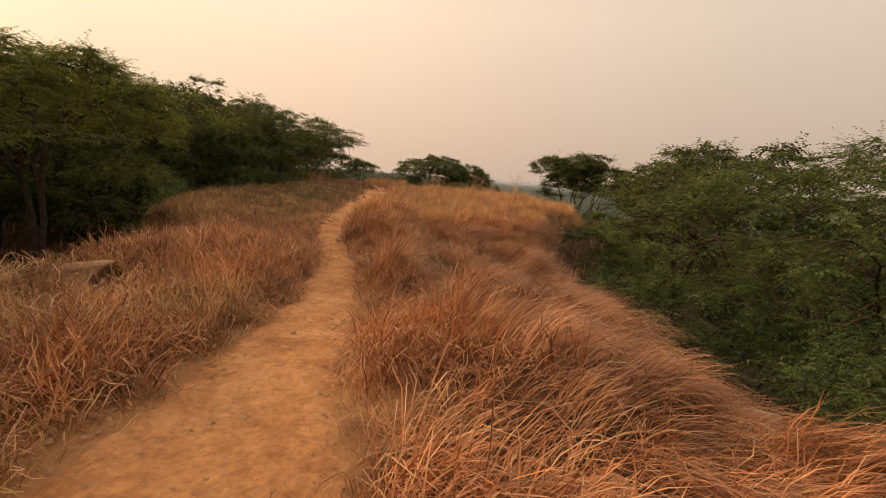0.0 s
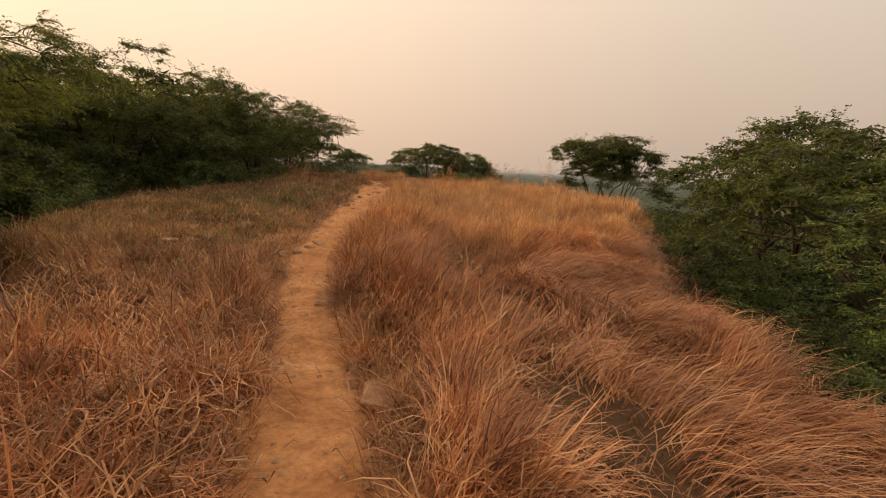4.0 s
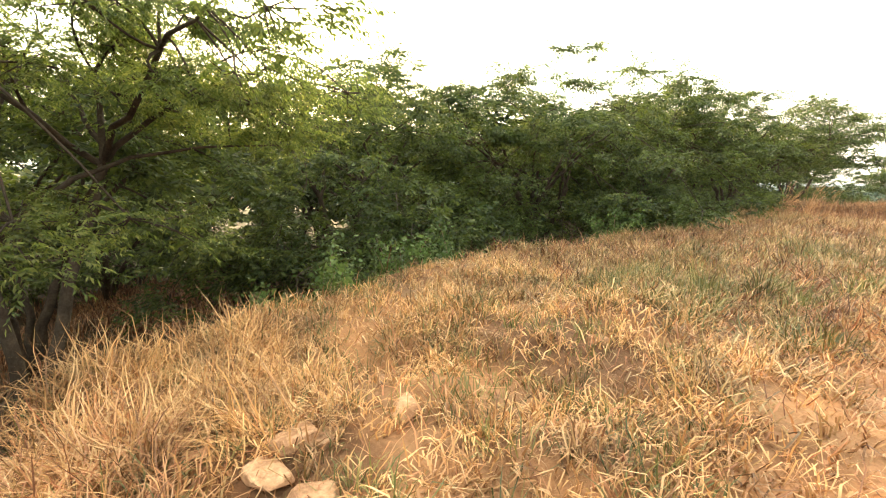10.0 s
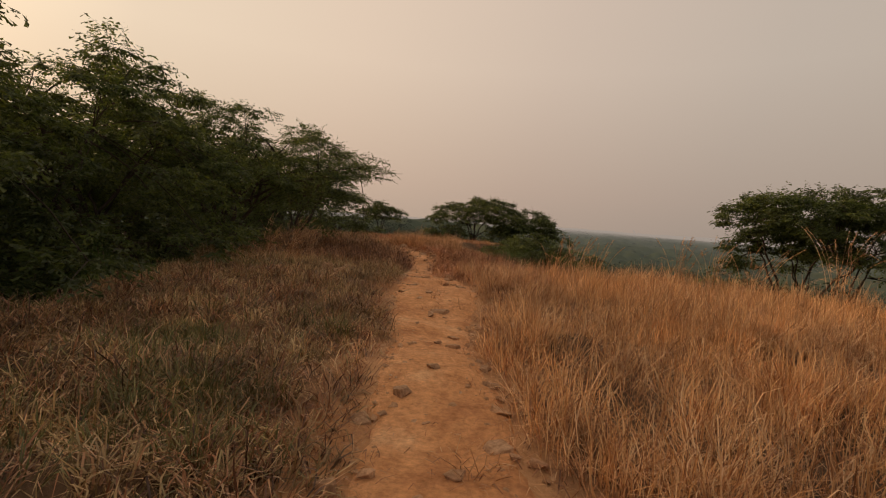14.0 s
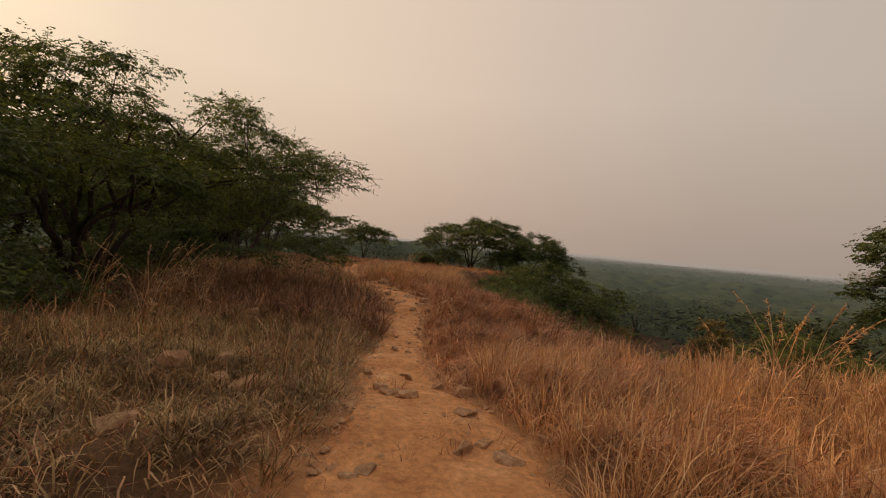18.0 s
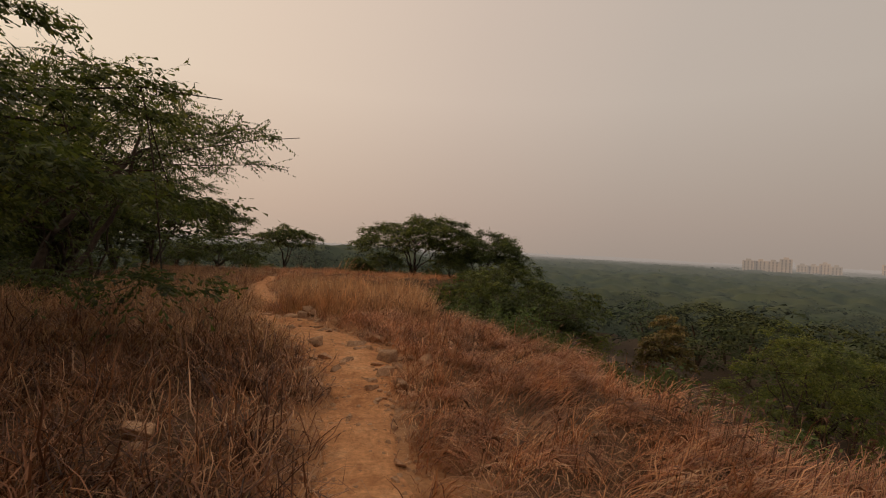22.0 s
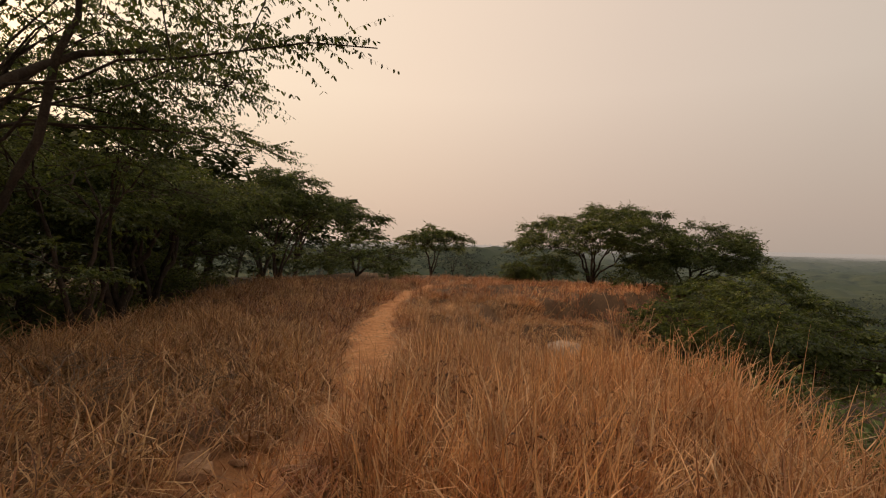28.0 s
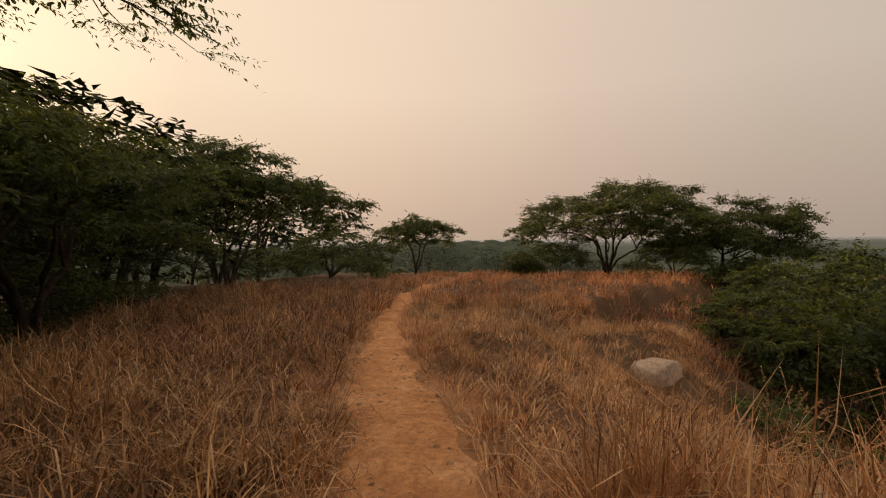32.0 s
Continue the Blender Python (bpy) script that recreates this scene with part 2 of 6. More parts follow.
M_LEAF = blade_material("mesquite_leaves", [(0.03, 0.048, 0.018), (0.052, 0.078, 0.026), (0.078, 0.108, 0.035), (0.115, 0.144, 0.048)],
                        ((0.75, 0.8, 0.8), (1.0, 1.0, 1.0), (1.15, 1.1, 0.9)), 0.48, 0.55, (1.7, 1.55, 0.85))
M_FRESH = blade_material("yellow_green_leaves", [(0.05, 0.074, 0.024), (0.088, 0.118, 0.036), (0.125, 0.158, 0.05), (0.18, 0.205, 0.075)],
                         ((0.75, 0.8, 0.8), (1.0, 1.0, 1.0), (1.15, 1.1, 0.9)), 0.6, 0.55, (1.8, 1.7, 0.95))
M_BRIGHT = blade_material("bright_shrub_leaves", [(0.06, 0.10, 0.026), (0.10, 0.155, 0.038), (0.16, 0.22, 0.056)],
                          ((0.8, 0.85, 0.8), (1.0, 1.0, 1.0), (1.1, 1.05, 0.9)), 0.4, 0.5)
M_RUSTLEAF = blade_material("browning_leaves", [(0.10, 0.10, 0.03), (0.16, 0.13, 0.04), (0.20, 0.14, 0.05)],
                            ((0.8, 0.8, 0.8), (1.0, 1.0, 1.0), (1.1, 1.05, 0.9)), 0.35, 0.6)
# haze is baked into these three: they emit the air's colour when far off
M_FAR = painted_haze_material("far_woods", (0.045, 0.061, 0.029), (0.13, 0.137, 0.118), 55.0, 440.0)
M_FARWALL = painted_haze_material("hazed_plaster", (0.30, 0.265, 0.24), (0.31, 0.276, 0.25), 100.0, 900.0)
M_FARDARK = painted_haze_material("hazed_openings", (0.12, 0.105, 0.10), (0.255, 0.232, 0.22), 100.0, 900.0)


# ---------------- lie of the land ----------------
def lane(y, pts):
    return np.interp(y, [p[0] for p in pts], [p[1] for p in pts])


RIDGE = [(-30, -0.6), (0, 0.0), (9, 0.0), (12, 0.07), (13.3, 0.2), (16, 0.28), (22, 0.37), (27, 0.46), (28.5, 0.42), (30.7, 0.23), (35, 0.2),
         (37, 0.33), (39, 0.33), (41, 0.2), (45, 0.05), (50, 0.0), (60, -0.1), (80, -1.0), (120, -5.0)]
TRAIL = [(-6, -1.0), (0, -1.1), (2, -1.1), (3.3, -1.12), (5.3, -1.25), (7.8, -1.65), (9.1, -2.05), (10.4, -2.42), (12, -2.72), (14, -2.84), (16.2, -2.9), (18, -2.88), (19.5, -2.95),
         (22.7, -3.3), (24.5, -3.38), (26, -3.4), (27.2, -3.47), (28.4, -3.9), (29.6, -4.1), (32.8, -4.35), (35.8, -4.5), (36.8, -4.85), (37.6, -5.4), (38.35, -5.95), (39.2, -6.7), (40, -6.95), (42, -7.05), (43, -7.33), (44, -7.65),
         (45.9, -8.3), (47.2, -8.72), (49, -9.1), (50.7, -9.55), (52, -9.75), (56, -10.2), (64, -9.5)]
HALF = [(-6, 1.0), (0, 0.95), (2, 0.82), (3.3, 0.6), (5.3, 0.4), (9.1, 0.33), (12, 0.38), (16, 0.48), (18, 0.64), (19.5, 0.6), (22.7, 0.5), (24, 0.7), (25.5, 0.82), (27, 0.85), (28.2, 0.52), (29.2, 0.46), (33, 0.36), (35, 0.42),
        (36.3, 0.78), (37.7, 0.62), (38.6, 0.5), (39.4, 0.4), (40.2, 0.16), (41.2, 0.18), (42.2, 0.3), (43.5, 0.35), (44.5, 0.46), (46, 0.58), (47.5, 0.48), (49, 0.34), (50.5, 0.26), (64, 0.2)]
RIGHT = [(-20, 3.5), (0, 2.6), (3, 2.5), (5, 2.35), (7.5, 2.35), (10, 2.1), (12, 2.1), (14, 2.6), (16.7, 3.5), (20, 5.4), (22, 5.8), (26, 4.6), (30, 0.5), (33, -0.85), (36, -1.4), (40, -2.8), (43, -3.85), (45, -4.05), (46.5, -4.15), (48.5, -4.3), (50, -4.1),
         (51, -3.8), (52.5, -3.3), (55, -2.5), (65, 3.0), (80, 6.0)]
LEFT = [(-20, -4.8), (5.5, -5.1), (7.1, -5.1), (9, -4.75), (10.0, -4.85), (10.4, -5.05), (10.75, -5.3), (11.05, -5.9), (11.35, -6.9), (12.3, -7.2), (14, -8.0), (16.5, -8.7), (20, -8.5), (23, -8.3), (30, -9.5), (35, -10.6), (40, -11.7),
        (44, -12.9), (48.5, -14.2), (56, -17.0), (80, -22.0)]
LEFT_DROP = [(-20, 2.2), (8, 2.0), (14, 1.8), (24, 1.6), (34, 1.0), (42, 0.7), (50, 0.5), (80, 0.4)]


LEFT_EASE = [(-20, 1.2), (6, 0.7), (9, 0.4), (12, 0.5), (16, 0.9), (24, 1.2), (40, 2.0), (80, 3.0)]


def hash2(ix, iy, seed):
    v = np.sin(ix * 127.1 + iy * 311.7 + seed * 74.7) * 43758.5453
    return v - np.floor(v)


def smooth_noise(x, y, scale, seed=0):
    x, y = np.asarray(x, float) * scale, np.asarray(y, float) * scale
    ix, iy = np.floor(x), np.floor(y)
    fx, fy = x - ix, y - iy
    fx, fy = fx * fx * (3 - 2 * fx), fy * fy * (3 - 2 * fy)
    a, b = hash2(ix, iy, seed), hash2(ix + 1, iy, seed)
    c, d = hash2(ix, iy + 1, seed), hash2(ix + 1, iy + 1, seed)
    return (a * (1 - fx) + b * fx) * (1 - fy) + (c * (1 - fx) + d * fx) * fy


def trail_gap(x, y):
    """Metres from the trail's edge, negative on it."""
    slope = (lane(np.asarray(y) + 0.4, TRAIL) - lane(np.asarray(y) - 0.4, TRAIL)) / 0.8
    return np.abs(x - lane(y, TRAIL)) / np.sqrt(1 + slope ** 2) - lane(y, HALF)


def land(x, y):
    x, y = np.asarray(x, float), np.asarray(y, float)
    z = lane(y, RIDGE)
    r = np.maximum(0, x - lane(y, RIGHT) - 0.3 * (smooth_noise(x * 0, y, 0.9, 3) - 0.5))
    z = z - 10.5 * (1 - np.exp(-(0.85 * r / 10.5) * np.minimum(1.0, r / 0.6 + 0.35)))
    z = z - 0.24 * np.maximum(0, x - lane(y, RIGHT) + 1.9) * np.clip((y - 2.0) / 3, 0, 1) * np.clip((15 - y) / 4, 0, 1) * np.exp(-r / 3)
    dl = lane(y, LEFT_DROP)
    s = np.maximum(0, lane(y, LEFT) - x + 0.3 * (smooth_noise(x * 0, y, 0.8, 4) - 0.5))
    z = z - dl * (1 - np.exp(-s / lane(y, LEFT_EASE))) - 0.045 * np.minimum(s, 60)
    z = z - (0.6 + 0.5 * np.clip((53 - y) / 3, 0, 1)) * np.clip((x + 6.9) / 2.4, 0, 1) * np.clip((y - 42.5) / 5, 0, 1) * np.clip((52.6 + 1.3 * (x + 6.0) - y) / 0.3, 0, 1)
    far = np.clip((np.hypot(x, y - 30) - 75) / 400, 0, 1)
    z = z * (1 - far) - 11.0 * far
    near = np.exp(-((x + 3) / 40) ** 2)
    z = z + near * (0.17 * (smooth_noise(x, y, 0.7, 1) - 0.5) + (0.07 + 0.09 * np.clip(trail_gap(x, y) / 0.8, 0, 1)) * (smooth_noise(x, y, 2.1, 2) - 0.5)
                 + (0.22 + 0.16 * (x > lane(y, TRAIL)) * np.clip((13 - y) / 4, 0, 1)) * np.clip(trail_gap(x, y) / 0.9, 0, 1) * (smooth_noise(x, y, 1.15, 5) - 0.5))
    gap = trail_gap(x, y)
    return z - 0.06 * np.clip(1 - gap / 0.35, 0, 1)


def ground_z(x, y):
    return float(land(np.array([x]), np.array([y]))[0])


# ---------------- mesh helpers ----------------
def mesh_object(name, verts, faces_flat, counts, mat, smooth=True, parent=None):
    """One mesh from plain arrays: vertices, corner indices and the corners of each face."""
    me = bpy.data.meshes.new(name)
    verts = np.asarray(verts, np.float32)
    counts = np.asarray(counts, np.int32)
    me.vertices.add(len(verts))
    me.vertices.foreach_set("co", verts.ravel())
    me.loops.add(len(faces_flat))
    me.loops.foreach_set("vertex_index", np.asarray(faces_flat, np.int32).ravel())
    me.polygons.add(len(counts))
    me.polygons.foreach_set("loop_start", np.concatenate(([0], np.cumsum(counts)[:-1])).astype(np.int32))
    if smooth:
        me.polygons.foreach_set("use_smooth", np.ones(len(counts), bool))
    me.update(calc_edges=True)
    me.materials.append(mat)
    ob = new(name, me)
    ob.parent = parent
    return ob


def part(name, bm, mat, parent, label="", smooth=False):
    me = bpy.data.meshes.new(name)
    bm.to_mesh(me)
    bm.free()
    if smooth:
        me.polygons.foreach_set("use_smooth", np.ones(len(me.polygons), bool))
    me.materials.append(mat)
    ob = new(name, me)
    ob.parent = parent
    return tagged(ob, label)


def empty_at(name, x, y, z):
    ob = new(name)
    ob.empty_display_size = 0.2
    ob.matrix_world = pose(x, y, z)
    return ob


def rows_of(n, k):
    return np.arange(n * k).reshape(n, k)


def unit(v):
    return v / np.maximum(np.linalg.norm(v, axis=-1, keepdims=True), 1e-9)


class Bag:
    """Collects triangles and quads for one mesh."""

    def __init__(self):
        self.v, self.f, self.c, self.n = [], [], [], 0

    def add(self, verts, faces):
        verts = np.asarray(verts, float).reshape(-1, 3)
        faces = np.asarray(faces, int)
        self.v.append(verts)
        self.f.append((faces + self.n).ravel())
        self.c.append(np.full(len(faces), faces.shape[1]))
        self.n += len(verts)

    def tube(self, pts, radii, sides=5):
        pts = np.asarray(pts, float)
        d = unit(np.gradient(pts, axis=0))
        ref = np.where(np.abs(d[:, 2:3]) > 0.9, np.array([[1.0, 0, 0]]), np.array([[0, 0, 1.0]]))
        u = unit(np.cross(d, ref))
        w = np.cross(d, u)
        a = np.linspace(0, 2 * np.pi, sides, endpoint=False)
        ring = np.cos(a)[None, :, None] * u[:, None] + np.sin(a)[None, :, None] * w[:, None]
        v = pts[:, None] + ring * np.asarray(radii)[:, None, None]
        k, s = len(pts), sides
        i = np.arange(k - 1)[:, None] * s
        j = np.arange(s)[None]
        q = np.stack([i + j, i + (j + 1) % s, i + s + (j + 1) % s, i + s + j], -1).reshape(-1, 4)
        self.add(v, q)
        self.add(np.concatenate([v[-1], pts[-1:] + d[-1:] * radii[-1]]), np.stack([np.arange(s), (np.arange(s) + 1) % s, np.full(s, s)], -1))

    def leaves(self, base, way, length, width, rng, droop=0.0, oblong=False, simple=False, level=0.0):
        """Rhombic leaves from their stalks' ends; simple ones are wedges."""
        n = len(base)
        way = unit(way)
        side = unit(np.cross(way, rng.normal(size=(n, 3)) * (1 - level) + np.array([0, 0, 1.0]) * level))
        mid = base + way * length[:, None] * 0.45
        tip = base + way * length[:, None]
        tip[:, 2] -= droop * length
        if simple:
            w = side * width[:, None] * 0.5
            self.add(np.stack([base, tip + w, tip - w], 1), rows_of(n, 3))
            return
        if oblong:
            w = side * width[:, None] * 0.5
            p, q = base + way * length[:, None] * 0.22, base + way * length[:, None] * 0.8
            q[:, 2] -= droop * length * 0.5
            v = np.stack([base, p + w * 0.85, q + w * 0.9, tip, q - w * 0.9, p - w * 0.85], 1)
            self.add(v, rows_of(n, 6))
            return
        v = np.stack([base, mid + side * width[:, None] * 0.5, tip, mid - side * width[:, None] * 0.5], 1)
        self.add(v, rows_of(n, 4))

    def make(self, name, mat, parent=None, smooth=True):
        return mesh_object(name, np.concatenate(self.v), np.concatenate(self.f), np.concatenate(self.c), mat, smooth, parent)


def bezier(a, b, c, n):
    t = np.linspace(0, 1, n)[:, None]
    return (1 - t) ** 2 * a + 2 * t * (1 - t) * b + t * t * c


# ---------------- ground ----------------
def spaced(fine0, fine1, step, end0, end1, grow=1.22):
    mid = np.arange(fine0, fine1 + step / 2, step)
    up, s = [fine1], step
    while up[-1] < end1:
        s *= grow
        up.append(up[-1] + s)
    down, s = [fine0], step
    while down[-1] > end0:
        s *= grow
        down.append(down[-1] - s)
    return np.concatenate([down[:0:-1], mid, up[1:]])


def build_ground():
    xs = spaced(-12.0, 5.0, 0.2, -3500, 3500)
    ys = spaced(-2.0, 54.0, 0.2, -3500, 4500)
    gx, gy = np.meshgrid(xs, ys)
    gz = land(gx, gy)
    v = np.stack([gx, gy, gz], -1).reshape(-1, 3)
    w = len(xs)
    i = (np.arange(len(ys) - 1)[:, None] * w + np.arange(w - 1)[None]).ravel()
    q = np.stack([i, i + 1, i + w + 1, i + w], -1)
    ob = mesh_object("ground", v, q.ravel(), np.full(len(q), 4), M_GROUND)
    # litter with painted shade: full past both edges, weaker under the ridge grass
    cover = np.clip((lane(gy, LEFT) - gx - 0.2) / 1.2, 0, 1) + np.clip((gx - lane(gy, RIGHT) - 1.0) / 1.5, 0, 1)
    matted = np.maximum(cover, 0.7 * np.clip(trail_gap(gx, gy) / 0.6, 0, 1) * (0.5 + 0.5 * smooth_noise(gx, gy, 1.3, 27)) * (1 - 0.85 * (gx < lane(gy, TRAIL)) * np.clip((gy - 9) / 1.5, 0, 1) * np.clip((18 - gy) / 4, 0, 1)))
    ob.data.attributes.new("litter_shade", "FLOAT", "POINT").data.foreach_set("value", np.clip(matted, 0, 1).ravel().astype(np.float32))
    worn = np.clip(1.0 - trail_gap(gx, gy) / 0.45 + 1.6 * (smooth_noise(gx, gy, 1.9, 23) - 0.5) + 0.8 * (smooth_noise(gx, gy, 5.0, 24) - 0.5), 0, 1)
    worn = np.where(trail_gap(gx, gy) < 1.6, worn, 0) * (1 - np.clip(cover, 0, 1))
    thin = np.clip((smooth_noise(gx, gy, 0.9, 25) * 0.5 + smooth_noise(gx, gy, 3.2, 26) * 0.5 - 0.52) / 0.14, 0, 1)
    bare = (0.6 - 0.45 * np.clip((gy - 14) / 2, 0, 1)) * thin * (gx < lane(gy, TRAIL)) * np.clip((gy - 9.5) / 1.5, 0, 1) * np.clip((33 - gy) / 3, 0, 1)
    worn = np.maximum(worn, bare * (1 - np.clip(cover, 0, 1)))
    ob.data.attributes.new("trodden", "FLOAT", "POINT").data.foreach_set("value", worn.ravel().astype(np.float32))
    tagged(ob, "dry stony ridge of brown earth falling to a wooded valley", "ground", kind="structure")


def build_trail():
    ys = np.arange(-6, 63, 0.09)
    n = 17
    u = np.linspace(-1, 1, n)
    slope = (lane(ys + 0.4, TRAIL) - lane(ys - 0.4, TRAIL)) / 0.8
    k = 1 / np.sqrt(1 + slope ** 2)
    half = lane(ys, HALF)
    wl = half + 0.10 * (smooth_noise(ys, ys * 0, 1.7, 11) - 0.4) + 0.12 * (smooth_noise(ys, ys * 0, 5.0, 12) - 0.5)
    wr = half + 0.10 * (smooth_noise(ys, ys * 0, 1.6, 13) - 0.4) + 0.12 * (smooth_noise(ys, ys * 0, 5.5, 14) - 0.5)
    off = np.where(u[None] < 0, u[None] * wl[:, None], u[None] * wr[:, None])
    x = lane(ys, TRAIL)[:, None] + off * k[:, None]
    y = ys[:, None] - off * (slope * k)[:, None]
    z = land(x, y) + 0.03 - 0.09 * np.abs(u[None]) ** 8
    z = z + 0.022 * (smooth_noise(x, y, 4.0, 15) - 0.5) + 0.012 * (smooth_noise(x, y, 11.0, 16) - 0.5)
    v = np.stack([x, y, z], -1).reshape(-1, 3)
    i = (np.arange(len(ys) - 1)[:, None] * n + np.arange(n - 1)[None]).ravel()
    q = np.stack([i, i + 1, i + n + 1, i + n], -1)
    ob = mesh_object("path", v, q.ravel(), np.full(len(q), 4), M_PATH)
    tagged(ob, "narrow trodden footpath of orange sandy earth", "path", kind="structure")


build_ground()
build_trail()


# ---------------- grass ----------------
def scatter(rng, n, x0, x1, y0, y1, chance):
    """n places in a rectangle, kept by a chance from 0 to 1."""
    xs, ys = [], []
    got = 0
    for _ in range(60):
        x = rng.uniform(x0, x1, n)
        y = rng.uniform(y0, y1, n)
        keep = rng.random(n) < chance(x, y)
        xs.append(x[keep])
        ys.append(y[keep])
        got += keep.sum()
        if got >= n:
            break
    return np.concatenate(xs)[:n], np.concatenate(ys)[:n]


def blades(bag, rng, x, y, length, lean, heading, width, curl=1.0, segs=2, rise=0.2, wander=0.85, ruffle=0.32):
    """Bent blades: length, lean in radians from upright, heading of the lean; they arch over and twist on the way."""
    n = len(x)
    at_ = np.stack([x, y, land(x, y) - 0.015], -1)
    turn = heading + np.pi / 2 + rng.normal(0, 0.7, n)
    side = np.stack([np.sin(turn), np.cos(turn), np.zeros(n)], -1) * (width * 0.5)[:, None]
    rings = [at_ - side, at_ + side]
    step = length / segs
    for k in range(segs):
        u = (k + 0.5) / segs
        tilt = np.minimum(lean * (rise + u * (1.4 - rise + 0.4 * curl)) + rng.normal(0, ruffle * min(k, 1), n), 2.5)
        if k:
            heading = heading + rng.normal(0, wander, n)
        at_ = at_ + np.stack([np.sin(heading) * np.sin(tilt), np.cos(heading) * np.sin(tilt), np.cos(tilt)], -1) * step[:, None]
        if k < segs - 1:
            w = side * (1.05 - 0.3 * u)
            rings += [at_ - w, at_ + w]
    rings.append(at_)
    m = len(rings)
    b = np.arange(n) * m
    base = bag.n
    v = np.stack(rings, 1).reshape(-1, 3)
    bag.add(v, np.stack([b, b + 1, b + 3, b + 2], -1))
    for k in range(1, segs - 1):
        bag.f.append((np.stack([b + 2 * k, b + 2 * k + 1, b + 2 * k + 3, b + 2 * k + 2], -1) + base).ravel())
        bag.c.append(np.full(n, 4))
    bag.f.append((np.stack([b + m - 3, b + m - 2, b + m - 1], -1) + base).ravel())
    bag.c.append(np.full(n, 3))


def clear_of_trail(x, y, soft=0.12):
    g = trail_gap(x, y) + 0.16 * (smooth_noise(x, y, 3.0, 21) - 0.5)
    return np.clip(g / soft, 0, 1)


def off_ledge(x, y):
    return ((y > 11.25) | (x > -5.1)) & ((x > -4.6) | (y > 10.2))


def right_side(x, y):
    return x > lane(y, TRAIL)


def on_top(x, y, over=0.5):
    return (x < lane(y, RIGHT) + over) & (x > lane(y, LEFT) - over)


def bunched(x, y, scale, seed, lo=0.3, hi=0.62):
    return np.clip((smooth_noise(x, y, scale, seed) * 0.65 + smooth_noise(x, y, scale * 2.7, seed + 1) * 0.35 - lo) / (hi - lo), 0, 1)


# places that the grass leaves open: round the stones that show
OPEN = [(1.05, 2.25, 0.24), (1.68, 2.6, 0.14), (2.75, 3.9, 0.3), (-3.75, 5.1, 0.34), (-4.5, 50.1, 0.75), (-4.95, 44.9, 0.5), (-4.82, 12.08, 0.18), (-4.55, 12.2, 0.14), (-4.72, 12.72, 0.14), (-5.65, 13.15, 0.14), (-5.65, 10.7, 0.42), (-7.35, 40.05, 0.3), (-5.9, 39.15, 0.4), (-6.1, 33.1, 0.4), (-5.4, 27.8, 0.2), (-6.14, 27.95, 0.2), (-5.33, 26.0, 0.16), (-7.0, 31.7, 0.2)]


def verge(x, y):
    """Width of the trodden straw beside the path, on the open side of its first bend."""
    return 0.4 * np.clip((y - 6.6) / 1.0, 0, 1) * np.clip((10.4 - y) / 0.8, 0, 1) * right_side(x, y)


def tussocks(bag, rng, cx, cy, per, spread, length, lean, wind, wind_pull, width, segs=2, overgrown=False, rise=0.2, wander=0.85, ruffle=0.32):
    """Bunches of blades that share a root and fall outwards and with the wind."""
    n = len(cx)
    size = rng.uniform(0.5, 1.5, n)
    k = np.maximum(3, (per * size).astype(int))
    idx = np.repeat(np.arange(n), k)
    m = len(idx)
    a = rng.uniform(0, 2 * np.pi, m)
    r = spread * size[idx] * np.sqrt(rng.random(m))
    x, y = cx[idx] + r * np.sin(a), cy[idx] + r * np.cos(a)
    keep = trail_gap(x, y) > (-9 if overgrown else -0.06)
    for ox, oy, reach in OPEN:
        keep &= np.hypot(x - ox, y - oy) > reach
    x, y, a, r, idx = x[keep], y[keep], a[keep], r[keep], idx[keep]
    m = len(x)
    wind = wind + (0.8 * (smooth_noise(cx, cy, 0.35, 31) - 0.5)[idx] + 1.5 * (smooth_noise(cx, cy, 0.95, 32) - 0.5)[idx]) * 2 + rng.normal(0, 0.35, n)[idx]
    gx = np.sin(a) * (1 - wind_pull) + np.sin(wind) * wind_pull + rng.normal(0, 0.25, m)
    gy = np.cos(a) * (1 - wind_pull) + np.cos(wind) * wind_pull + rng.normal(0, 0.25, m)
    ln = length * size[idx] ** 0.6 * rng.uniform(0.5, 1.25, m)
    th = np.abs(lean * rng.uniform(0.6, 1.3, n)[idx] * (0.55 + 0.6 * r / spread) + rng.normal(0, 0.3, m))
    blades(bag, rng, x, y, ln, th, np.arctan2(gx, gy), width * rng.uniform(0.7, 1.4, m), segs=segs, rise=rise, wander=wander, ruffle=ruffle)


